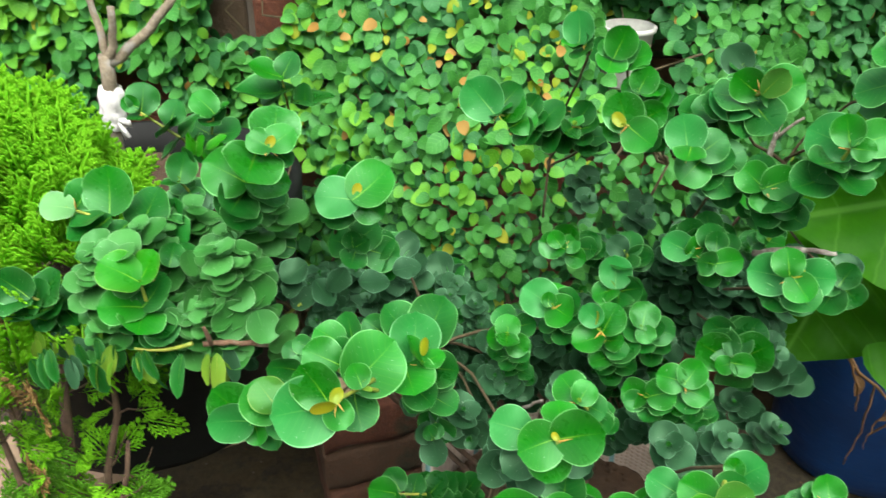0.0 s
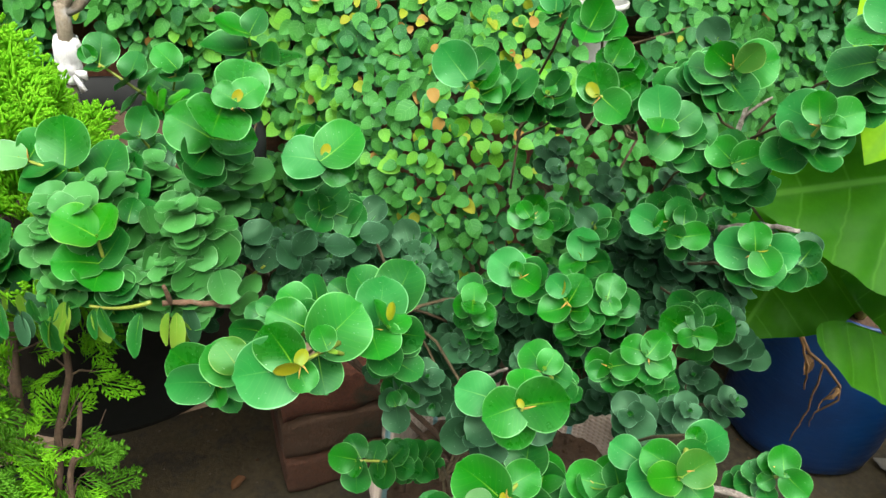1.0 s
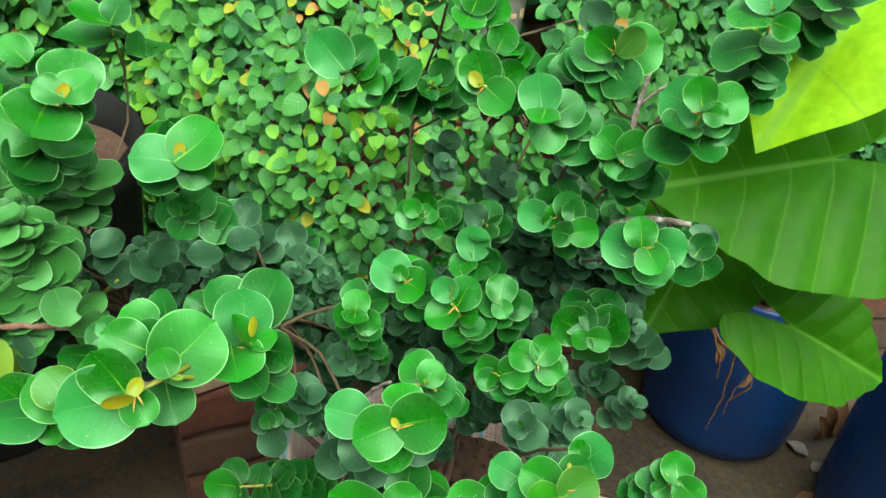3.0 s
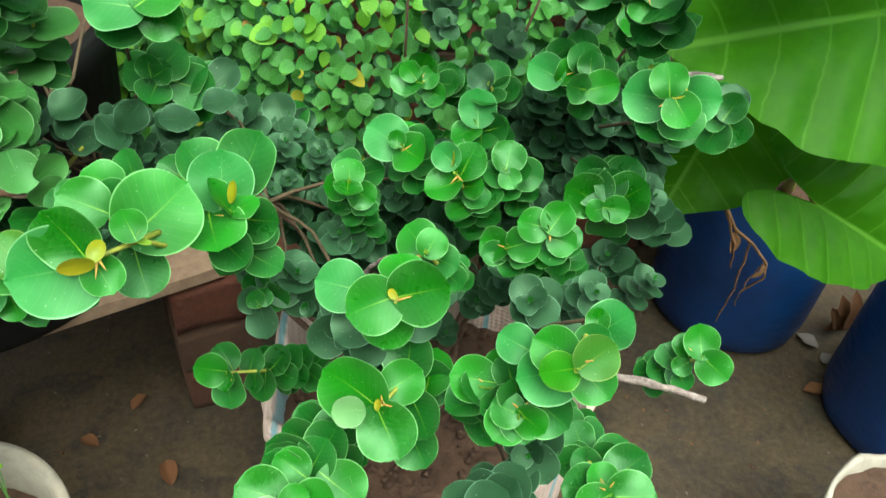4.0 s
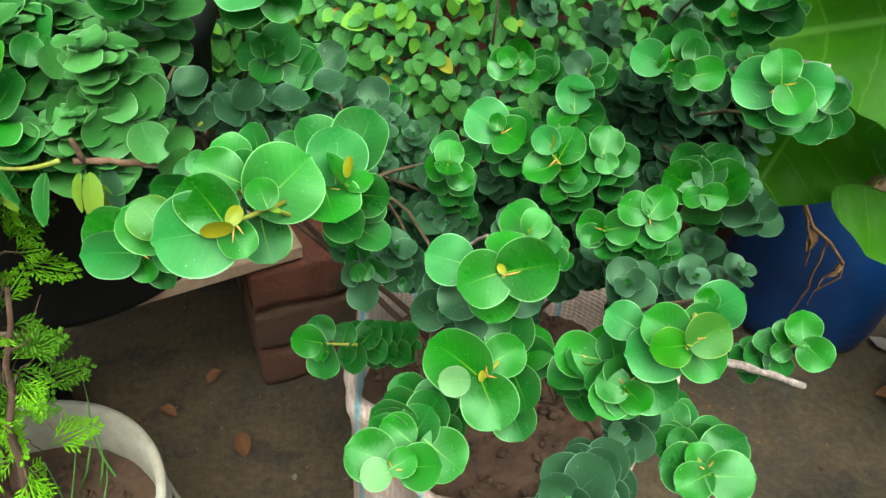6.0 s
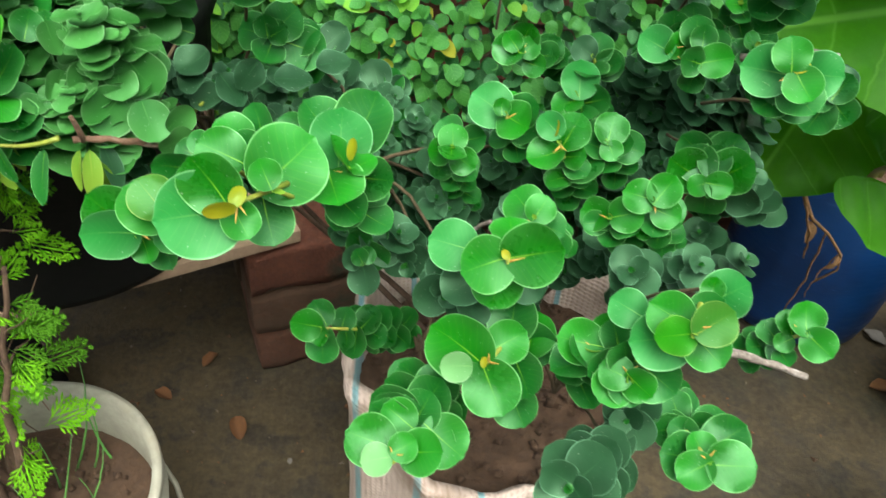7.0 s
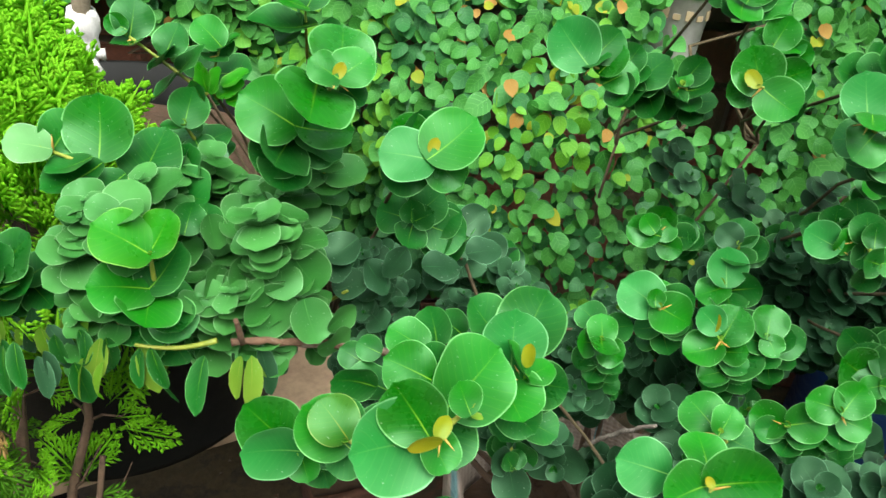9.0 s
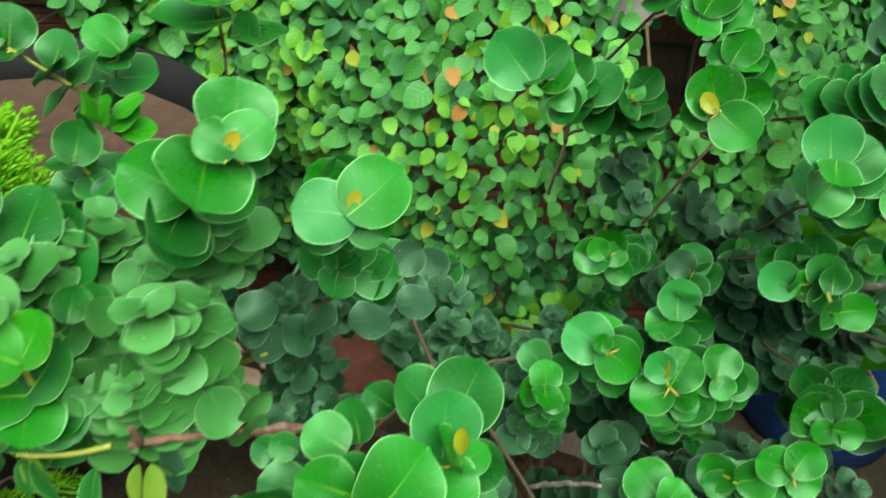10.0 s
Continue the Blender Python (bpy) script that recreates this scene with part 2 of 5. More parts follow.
THORN = surface("thorn", (0.45, 0.25, 0.05), (0.6, 0.38, 0.08), 60, 0.5, 0.1)
PRINT_TAN = surface("printed_label", (0.324, 0.259, 0.144), (0.432, 0.360, 0.230), 60, 0.6, 0.1)
OFFWHITE = surface("off_white_plastic", (0.500, 0.519, 0.481), (0.619, 0.640, 0.600), 20, 0.5, 0.1)
BARK_BROWN = surface("brown_bark", (0.05, 0.032, 0.02), (0.14, 0.088, 0.055), 80, 0.9, 0.9, 0.003, grain=220)
BARK_GREY = surface("peeling_grey_bark", (0.06, 0.048, 0.038), (0.36, 0.32, 0.27), 150, 0.9, 1.0, 0.003, stain=(0.5, 0.47, 0.42), grain=420)
BARK_RED = surface("red_brown_bark", (0.06, 0.034, 0.018), (0.19, 0.11, 0.065), 120, 0.85, 0.9, 0.003, stain=(0.24, 0.2, 0.15), grain=300)
PAPER = surface("litter", (0.115, 0.108, 0.094), (0.187, 0.180, 0.158), 40, 0.8, 0.3)


def sack_material():
    m, nt, bsdf = material("woven_sack")
    tc = nt.nodes.new("ShaderNodeTexCoord")
    col = ramp(nt, noise_of(nt, 11.0), (0.3, (0.42, 0.32, 0.25)), (0.7, (0.6, 0.48, 0.4)))
    weave = []
    for turn in ("X", "Z"):
        w = add(nt, "ShaderNodeTexWave", Scale=55.0, Distortion=0.6, Detail=1.0)
        w.bands_direction = turn
        nt.links.new(tc.outputs["Object"], w.inputs["Vector"])
        weave.append(w.outputs["Fac"])
    cloth = calc(nt, "ADD", *weave)
    col = mix(nt, 0.25, col, ramp(nt, cloth, (0.3, (0.3, 0.26, 0.2)), (0.8, (0.75, 0.68, 0.6))))
    line = add(nt, "ShaderNodeTexWave", Scale=5.2, Distortion=0.4, Detail=1.0)
    line.bands_direction = "X"
    nt.links.new(tc.outputs["Object"], line.inputs["Vector"])
    col = mix(nt, ramp(nt, line.outputs["Fac"], (0.955, (0, 0, 0)), (0.985, (1, 1, 1))), col, (0.2, 0.4, 0.42))
    dirt = ramp(nt, noise_of(nt, 6.0, 8.0, 0.7), (0.5, (0, 0, 0)), (0.72, (1, 1, 1)))
    col = mix(nt, dirt, col, (0.26, 0.18, 0.12))
    nt.links.new(col, bsdf.inputs["Base Color"])
    bsdf.inputs["Roughness"].default_value = 0.7
    bump(nt, bsdf, mix(nt, 0.5, cloth, noise_of(nt, 25.0)), 0.6, 0.002)
    return m


SACK = sack_material()


# ---- helpers for shapes ----
class Shape:
    """Loose pieces gathered into one mesh."""

    def __init__(self):
        self.v, self.f, self.uv, self.slot = [], [], [], []

    def put(self, piece, m=None, slot=0):
        verts, faces, uvs = piece
        base = len(self.v)
        self.v += [tuple(m @ Vector(p)) for p in verts] if m else list(verts)
        for f in faces:
            self.f.append([base + i for i in f])
            self.slot.append(slot)
            self.uv += [uvs[i] for i in f] if uvs else [(0.5, 0.5)] * len(f)
        return self

    def mesh(self, name, *materials, smooth=True):
        me = bpy.data.meshes.new(name)
        me.from_pydata(self.v, [], self.f)
        me.uv_layers.new(name="UVMap").data.foreach_set("uv", [c for p in self.uv for c in p])
        for m in materials:
            me.materials.append(m)
        me.polygons.foreach_set("material_index", self.slot)
        me.polygons.foreach_set("use_smooth", [smooth] * len(self.f))
        me.update()
        return me


def thing(name, place, label, category, group="", kind="", mesh=None):
    ob = new(name, mesh)
    if mesh is None:
        ob.empty_display_size = 0.05
    ob.matrix_world = place if isinstance(place, Matrix) else pose(*place)
    return tagged(ob, label, category, group, kind)


def part(name, mesh, parent, label="", m=None, kind=""):
    """A mesh in the world's axes (or at the pose m), hung under its thing."""
    ob = new(name, mesh)
    ob.parent = parent
    up = parent.matrix_world if parent.parent is None else parent.parent.matrix_basis @ parent.matrix_parent_inverse @ parent.matrix_basis
    ob.matrix_parent_inverse = up.inverted()
    if m:
        ob.matrix_basis = m
    return tagged(ob, label, kind=kind)


def frame_of(d):
    d = Vector(d).normalized()
    a = d.cross(Vector((0, 0, 1)) if abs(d.z) < 0.9 else Vector((1, 0, 0))).normalized()
    return d, a, d.cross(a)


def tube(points, radii, sides=7, cap=True):
    pts = [Vector(p) for p in points]
    verts, faces, uvs = [], [], []
    _, a, _ = frame_of(pts[1] - pts[0])
    for i, p in enumerate(pts):
        d = (pts[min(i + 1, len(pts) - 1)] - pts[max(i - 1, 0)]).normalized()
        a = (a - d * a.dot(d)).normalized()
        b = d.cross(a)
        r = radii[i] if isinstance(radii, (list, tuple)) else radii
        for k in range(sides):
            w = 2 * math.pi * k / sides
            verts.append(tuple(p + (a * math.cos(w) + b * math.sin(w)) * r))
            uvs.append((k / sides, i / (len(pts) - 1)))
    for i in range(len(pts) - 1):
        for k in range(sides):
            n = (k + 1) % sides
            faces.append((i * sides + k, i * sides + n, (i + 1) * sides + n, (i + 1) * sides + k))
    if cap:
        faces += [tuple(range(sides))[::-1], tuple((len(pts) - 1) * sides + k for k in range(sides))]
    return verts, faces, uvs


def bent(a, b, sag, steps=7, wobble=0.0, seed=0):
    """Points of a branch from a to b, bent by the vector sag."""
    r = random.Random(seed)
    a, b, sag = Vector(a), Vector(b), Vector(sag)
    out = []
    for i in range(steps + 1):
        s = i / steps
        p = a.lerp(b, s) + sag * (4 * s * (1 - s))
        if 0 < i < steps and wobble:
            p += Vector((r.uniform(-1, 1), r.uniform(-1, 1), r.uniform(-1, 1))) * wobble
        out.append(p)
    return out


def taper(a, b, steps):
    return [a + (b - a) * i / steps for i in range(steps + 1)]


def lathe(profile, sides=48, ripple=None):
    """A body turned round z; profile: (radius, z) from the outside round to the inside."""
    verts, faces, uvs = [], [], []
    for i, (r, z) in enumerate(profile):
        for k in range(sides):
            w = 2 * math.pi * k / sides
            dr, dz = ripple(i, w) if ripple else (0, 0)
            verts.append(((r + dr) * math.cos(w), (r + dr) * math.sin(w), z + dz))
            uvs.append((k / sides, i / len(profile)))
    for i in range(len(profile) - 1):
        for k in range(sides):
            n = (k + 1) % sides
            faces.append((i * sides + k, i * sides + n, (i + 1) * sides + n, (i + 1) * sides + k))
    return verts, faces, uvs


def disc(r, z, rings=10, sides=40, lumps=0.0, seed=0.0):
    verts, faces, uvs = [(0, 0, z)], [], [(0.5, 0.5)]
    for i in range(1, rings + 1):
        for k in range(sides):
            w, q = 2 * math.pi * k / sides, r * i / rings
            x, y = q * math.cos(w), q * math.sin(w)
            h = noise.noise(Vector((x * 30 + seed, y * 30, 0))) + 0.5 * noise.noise(Vector((x * 90, y * 90 + seed, 3)))
            verts.append((x, y, z + lumps * h))
            uvs.append((0.5, 0.5))
    for k in range(sides):
        faces.append((0, 1 + k, 1 + (k + 1) % sides))
    for i in range(rings - 1):
        for k in range(sides):
            n = (k + 1) % sides
            a, b = 1 + i * sides, 1 + (i + 1) * sides
            faces.append((a + k, b + k, b + n, a + n))
    return verts, faces, uvs


def clods(shape, r, z, count, seed):
    """Loose crumbs of earth strewn over a disc of soil."""
    q = random.Random(seed)
    for _ in range(count):
        w, d = q.uniform(0, 6.28), r * math.sqrt(q.random()) * 0.94
        k = q.uniform(0.002, 0.0075)
        pts = [(1, 0, 0), (-1, 0, 0), (0, 1, 0), (0, -1, 0), (0, 0, 0.8), (0, 0, -0.6)]
        pts = [tuple(c * k * q.uniform(0.6, 1.25) for c in p) for p in pts]
        shape.put((pts, [(0, 2, 4), (2, 1, 4), (1, 3, 4), (3, 0, 4), (2, 0, 5), (1, 2, 5), (3, 1, 5), (0, 3, 5)], None), pose(d * math.cos(w), d * math.sin(w), z + k * 0.3, q.uniform(0, 40), q.uniform(0, 40), q.uniform(0, 360)))
    return shape


def box(x, y, z, chip=0.0, seed=0):
    """A block with bevelled, slightly worn edges, its foot at z = 0."""
    bm = bmesh.new()
    bmesh.ops.create_cube(bm, size=1.0)
    for v in bm.verts:
        v.co = Vector((v.co.x * x, v.co.y * y, (v.co.z + 0.5) * z))
    bmesh.ops.bevel(bm, geom=bm.edges[:], offset=min(x, y, z) * 0.07, segments=1, affect="EDGES", profile=0.5)
    r = random.Random(seed)
    for v in bm.verts:
        v.co += Vector((r.uniform(-chip, chip), r.uniform(-chip, chip), r.uniform(-chip, chip) * 0.4))
    bm.verts.index_update()
    verts, faces = [tuple(v.co) for v in bm.verts], [[v.index for v in f.verts] for f in bm.faces]
    bm.free()
    return verts, faces, None


def blade(stations, half, cup, curl, wide, tip=0.03, wave=0.0, seed=0):
    """A leaf one unit long, from the origin along y, facing z. half: points on each side of the midrib."""
    r = random.Random(seed)
    ph = r.uniform(0, 6)
    verts, faces, uvs = [], [], []
    n = 2 * half + 1
    for i in range(stations + 1):
        s = 0.5 - 0.5 * math.cos(math.pi * i / stations)
        w = 0.5 * wide * (max(0.0, 1 - abs(2 * s - 1.04) ** 2.35)) ** 0.5 if 0 < i < stations else 0.012
        y = s if i < stations else 1.0 + tip
        for j in range(-half, half + 1):
            q = j / half
            z = 0.035 * wide * max(0.0, abs(q) - 0.5) + cup * (w * q) ** 2 * 4 - curl * (s - 0.35) ** 2 + 0.012 * (abs(q) - 0.4) + wave * w * q * q * math.sin(9 * s + ph + (q > 0) * 2)
            verts.append((w * q, y, z))
            uvs.append((0.5 + 0.5 * q, s))
    for i in range(stations):
        for j in range(n - 1):
            faces.append((i * n + j, i * n + j + 1, (i + 1) * n + j + 1, (i + 1) * n + j))
    return verts, faces, uvs


# ---- ground and wall ----
def ground():
    s = Shape()
    s.put(([(-60, -60, 0), (60, -60, 0), (60, 60, 0), (-60, 60, 0)], [(0, 1, 2, 3)], None))
    tagged(new("ground", s.mesh("ground", GROUND)), "grey-brown dirty concrete yard with damp stains", "ground", kind="structure")


ground()
WALL_Y, WALL_X0, WALL_X1, WALL_H = 1.16, -1.75, 1.95, 1.5


def back_wall():
    s = Shape().put(box(WALL_X1 - WALL_X0, 0.22, WALL_H), pose((WALL_X0 + WALL_X1) / 2, WALL_Y + 0.116, 0))
    return tagged(new("wall_back", s.mesh("wall_back", MORTAR, smooth=False)), "old red brick wall overgrown by creeping fig", "wall", kind="structure")


wall = back_wall()


# Unseen wall, added to cut low sky light and reflections from behind.
def added_front_wall():
    s = Shape().put(box(9.0, 0.24, 3.0), pose(0.0, -2.6, 0))
    return tagged(new("wall_front", s.mesh("wall_front", PLASTER, smooth=False)), "unseen plain plastered wall added to cut low sky light", "wall", kind="structure")


added_front_wall()


# ---- creeping fig on the wall ----
def fig_depth(x, z):
    """How far the creeper stands out from the wall."""
    swell = 0.31 * math.exp(-((x - 0.05) / 0.19) ** 2 - ((z - 0.56) / 0.2) ** 2)
    swell += 0.25 * math.exp(-((x - 0.36) / 0.2) ** 2 - ((z - 0.58) / 0.2) ** 2)
    swell += 0.2 * math.exp(-((x - 0.15) / 0.15) ** 2 - ((z - 0.40) / 0.12) ** 2)
    return 0.03 + swell + 0.045 * (0.5 + noise.noise(Vector((x * 6, z * 6, 1.7)))) + 0.02 * noise.noise(Vector((x * 22, z * 22, 4)))


def fig_blade(wide, fold, curl):
    """A small heart-shaped leaf with a point, one unit long along y, facing z."""
    verts, faces, uvs = [], [], []
    for i in range(8):
        s = i / 7
        w = 0.5 * wide * 2.05 * (s + 0.02) ** 0.42 * (1 - s) ** 0.72 if i < 7 else 0.006
        for q in (-1, -0.5, 0, 0.5, 1):
            verts.append((w * q, s, fold * w * abs(q) - curl * (s - 0.4) ** 2))
            uvs.append((0.5 + 0.5 * q, s))
    for i in range(7):
        for j in range(4):
            faces.append((i * 5 + j, i * 5 + j + 1, i * 5 + j + 6, i * 5 + j + 5))
    return verts, faces, uvs


CUP = Vector((0.2605, 1.06, 0.67))


def fig():
    plant = thing("creeping_fig", (0.1, WALL_Y, 0), "dense creeping fig with green, yellow and orange leaves on bricks", "climbing plant")
    shapes = [fig_blade(0.86, 0.14, 0.3), fig_blade(0.78, -0.12, 0.4), fig_blade(0.72, 0.22, 0.1), fig_blade(0.84, 0.1, -0.25)]
    meshes = [[Shape().put(b).mesh("leaf", m) for b in shapes] for m in FIG]
    rest, near, r = Shape(), 0, random.Random(21)
    step = 0.0120
    for layer in range(2):
        for i in range(int(1.8 / step)):
            for j in range(int(1.05 / step)):
                x, z = -0.82 + (i + r.random()) * step, 0.28 + (j + r.random()) * step
                bare = noise.noise(Vector((x * 5.5 + 3.1, z * 6.5, 8.2)))
                gap = 0.42 if x > -0.12 else 0.26 + 0.12 * max(0, min(1, (x + 0.5) / 0.4))
                if bare > gap or (x < -0.36 and z < 0.60 + 0.08 * bare):
                    continue
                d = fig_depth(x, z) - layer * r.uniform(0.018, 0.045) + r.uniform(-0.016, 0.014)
                if abs(x - CUP.x) < 0.05 and CUP.z - 0.02 < z < CUP.z + 0.17:
                    d = min(d, 0.035)
                if d < 0.008:
                    continue
                hue = noise.noise(Vector((x * 4.0, z * 4.0, 30.0))) + r.uniform(-0.35, 0.35) + (0.24 if x < -0.1 else -0.14 if x < 0.15 else -0.12)
                slot = 1 if hue > (0.3 if x < -0.1 else 0.55) or math.hypot(x - 0.12, z - 0.49) < 0.035 else 0 if hue > -0.26 else 2
                # back leaves mostly dark green: shade between the layers put into colour
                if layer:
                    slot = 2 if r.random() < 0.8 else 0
                warm = math.exp(-((x + 0.02) / 0.2) ** 2 - ((z - 0.74) / 0.1) ** 2) + 0.8 * math.exp(-((x + 0.3) / 0.14) ** 2 - ((z - 0.88) / 0.1) ** 2) + 0.7 * math.exp(-((x - 0.5) / 0.12) ** 2 - ((z - 0.85) / 0.1) ** 2)
                if r.random() < 0.014 + 0.16 * warm:
                    slot = 3 if r.random() < 0.7 else 4
                size = r.uniform(0.015, 0.032) * (1.3 if r.random() < 0.1 else 1)
                size *= (0.8 if slot > 2 else 1.0) * (1.0 - 0.75 * min(0.35, fig_depth(x, z)))
                normal = Vector((r.gauss(0, 0.42), -1, 0.7 + r.gauss(0, 0.45))).normalized()
                down = Vector((r.gauss(0, 0.75), 0, -1))
                down = (down - normal * down.dot(normal)).normalized()
                m = Matrix.Translation((x, WALL_Y - d, z)) @ Matrix((down.cross(normal), down, normal)).transposed().to_4x4() @ Matrix.Diagonal((size, size, size, 1))
                k = r.randrange(4)
                if near < 290 and layer == 0 and -0.16 < x < 0.2 and 0.5 < z < 0.86:
                    near += 1
                    part("leaf", meshes[slot][k], plant, m=m)
                else:
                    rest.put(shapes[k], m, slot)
    for spot, slot in (((0.044, 0.812, 0.602), 3), ((0.032, 0.782, 0.573), 3), ((0.067, 0.765, 0.484), 3), ((0.020, 0.858, 0.688), 4)):
        normal, down = Vector((0.05, -0.8, 0.6)).normalized(), Vector((0.25, -0.6, -0.8))
        down = (down - normal * down.dot(normal)).normalized()
        part("leaf", meshes[slot][0], plant, "pale yellowing leaf" if slot == 3 else "orange leaf", Matrix.Translation(spot) @ Matrix((down.cross(normal), down, normal)).transposed().to_4x4() @ Matrix.Diagonal((0.019, 0.019, 0.019, 1)))
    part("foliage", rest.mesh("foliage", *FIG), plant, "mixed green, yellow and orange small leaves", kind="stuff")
    for k in range(16):
        x, z = r.uniform(-0.8, 1.1), r.uniform(0.25, 0.6)
        pts = []
        for i in range(12):
            pts.append((x, WALL_Y - max(0.012, fig_depth(x, z) - r.uniform(0.015, 0.045)), z))
            x, z = x + r.uniform(-0.08, 0.08), z + r.uniform(0.0, 0.06)
        part("stem", Shape().put(tube(pts, taper(0.0032, 0.0015, 11), 5)).mesh("stem", STEM_BROWN), plant)


fig()


# ---- brick stack, plank and tub ----
def rough_block(x, y, z, seed):
    """An old brick with worn corners and pitted faces."""
    bm = bmesh.new()
    bmesh.ops.create_cube(bm, size=1.0)
    bmesh.ops.subdivide_edges(bm, edges=bm.edges[:], cuts=5, use_grid_fill=True)
    verts = []
    for v in bm.verts:
        p = Vector((v.co.x, v.co.y, v.co.z))
        near = sum(abs(c) > 0.49 for c in p)
        q = Vector((p.x * x, p.y * y, (p.z + 0.5) * z))
        wear = (0, 0, 0.004, 0.008)[near] * (0.6 + noise.noise(q * 25 + Vector((seed, 0, 0))))
        q -= Vector((math.copysign(wear, p.x) if abs(p.x) > 0.49 else 0, math.copysign(wear, p.y) if abs(p.y) > 0.49 else 0, math.copysign(wear, p.z) if abs(p.z) > 0.49 else 0))
        n = 0.0022 * noise.noise(q * 45 + Vector((0, seed, 0)))
        verts.append(tuple(q + p.normalized() * n))
    bm.verts.index_update()
    faces = [[v.index for v in f.verts] for f in bm.faces]
    bm.free()
    return verts, faces, None


def brick_stack(x, y, turn, label):
    ob = thing("brick_stack", (x, y, 0, 0, 0, turn), label, "brick stack")
    r = random.Random(int(x * 1000))
    for c in range(3):
        for k in range(2):
            m = ob.matrix_world @ pose(0.06 + r.uniform(-0.004, 0.004), 0.058 + k * 0.118, c * 0.083 + 0.001, 0, 0, r.uniform(-1.5, 1.5))
            part("brick", Shape().put(rough_block(0.228 if c == 1 else 0.222, 0.112, 0.079, c * 5 + k)).mesh("brick", BRICK), ob, m=m @ pose(0.05, 0, 0))
        if c < 2:
            part("mortar", Shape().put(box(0.2, 0.2, 0.01)).mesh("mortar", MORTAR, smooth=False), ob, m=ob.matrix_world @ pose(0.11, 0.115, c * 0.083 + 0.0765))


brick_stack(-0.180, 0.787, 20, "stack of three courses of old mossy red bricks")


def plank():
    s = Shape().put(box(0.62, 0.17, 0.018, 0.001, 3))
    thing("plank", pose(-0.426, 0.760, 0.2505, 0, 0, 26.4), "weathered pale wooden plank lying on brick stacks", "plank", mesh=s.mesh("plank", WOOD, smooth=False))


plank()


def tub(x, y, z, r0, r1, h, label):
    ob = thing("black_pot", (x, y, z), label, "plant pot", "black pots")
    body = lathe([(0.0, 0.0), (r0, 0.0), (r0 + 0.004, 0.012), (r1, h - 0.035), (r1 + 0.008, h - 0.033), (r1 + 0.01, h - 0.004), (r1 + 0.006, h), (r1 - 0.004, h), (r1 - 0.006, h - 0.05), (r0, 0.02)])
    part("pot_body", Shape().put(body).mesh("pot_body", BLACK), ob, m=ob.matrix_world)
    part("soil", Shape().put(disc(r1 - 0.008, h - 0.05, 10, 40, 0.006)).mesh("soil", SOIL), ob, m=ob.matrix_world)
    return ob


tub(-0.425, 0.85, 0.2695, 0.19, 0.225, 0.33, "large black plastic tub standing on a plank")


def support_pot():
    ob = thing("upturned_pot", (-0.545, 0.70, 0), "upturned black plastic pot propping up a plank", "plant pot", "black pots")
    body = lathe([(0.0, 0.2495), (0.07, 0.2495), (0.075, 0.244), (0.09, 0.02), (0.097, 0.018), (0.097, 0.001), (0.09, 0.001), (0.07, 0.23)], 40)
    part("pot_body", Shape().put(body).mesh("pot_body", BLACK), ob, m=ob.matrix_world)


support_pot()

# ---- bandaged sapling in the tub ----
def sapling():
    ob = thing("sapling", (-0.40, 0.88, 0.55), "bare grafted sapling with a white cloth bandage", "tree")
    fork = Vector((-0.412, 0.87, 0.764))
    trunk = Shape().put(tube(bent((-0.445, 0.885, 0.53), fork, (0, 0, 0), 8, 0.0012, 1), taper(0.0098, 0.0085, 8), 10))
    part("trunk", trunk.mesh("trunk", BARK), ob)
    for k, (tip, r) in enumerate((((-0.422, 0.88, 0.839), 0.0036), ((-0.39, 0.865, 0.822), 0.0042), ((-0.324, 0.9, 0.832), 0.0048))):
        part("limb", Shape().put(tube(bent(fork - Vector((0, 0, 0.012)), tip, (0.003, 0, -0.006), 7, 0.0015, k), taper(r + 0.002, r, 7), 8)).mesh("limb", BARK), ob)
    ring = lambda i, w: (0.0016 * math.sin(5 * w + i * 1.7) + 0.001 * math.sin(11 * w + i), 0.0015 * math.sin(3 * w + i))
    wrap = lathe([(0.0135, 0.0), (0.0175, 0.003), (0.018, 0.012), (0.0165, 0.017), (0.019, 0.021), (0.0195, 0.03), (0.018, 0.037), (0.0205, 0.044), (0.02, 0.062), (0.017, 0.072), (0.0125, 0.075)], 32, ring)
    bandage = part("bandage", Shape().put(wrap).mesh("bandage", CLOTH), ob, "white cloth bandage tied round the trunk", pose(-0.4256, 0.8762, 0.6670, 0, 8.0, 0) @ Matrix.Diagonal((0.78, 0.78, 0.76, 1)))
    for a, b, w in (((0.012, -0.014, 0.02), (0.034, -0.022, 0.024), 0.011), ((0.012, -0.014, 0.018), (0.028, -0.02, -0.006), 0.009)):
        s = Shape()
        a, b = Vector(a), Vector(b)
        side = Vector((0, 0, 1)).cross(b - a).cross(b - a).normalized() * w
        v = [a - side * 0.3, a + side * 0.3, b + side * 0.7, b - side * 0.7]
        back = [p + Vector((0.001, 0.003, 0.001)) for p in v]
        s.put(([tuple(p) for p in v + back], [(0, 1, 2, 3), (7, 6, 5, 4), (0, 4, 5, 1), (1, 5, 6, 2), (2, 6, 7, 3), (3, 7, 4, 0)], None))
        part("knot_end", s.mesh("knot_end", CLOTH), bandage, m=pose(-0.4256, 0.8762, 0.6670, 0, 8.0, 0) @ Matrix.Diagonal((0.78, 0.78, 0.76, 1)))


sapling()


# ---- natal plum shrub in a sack ----
POT = Vector((0.135, 0.575, 0))


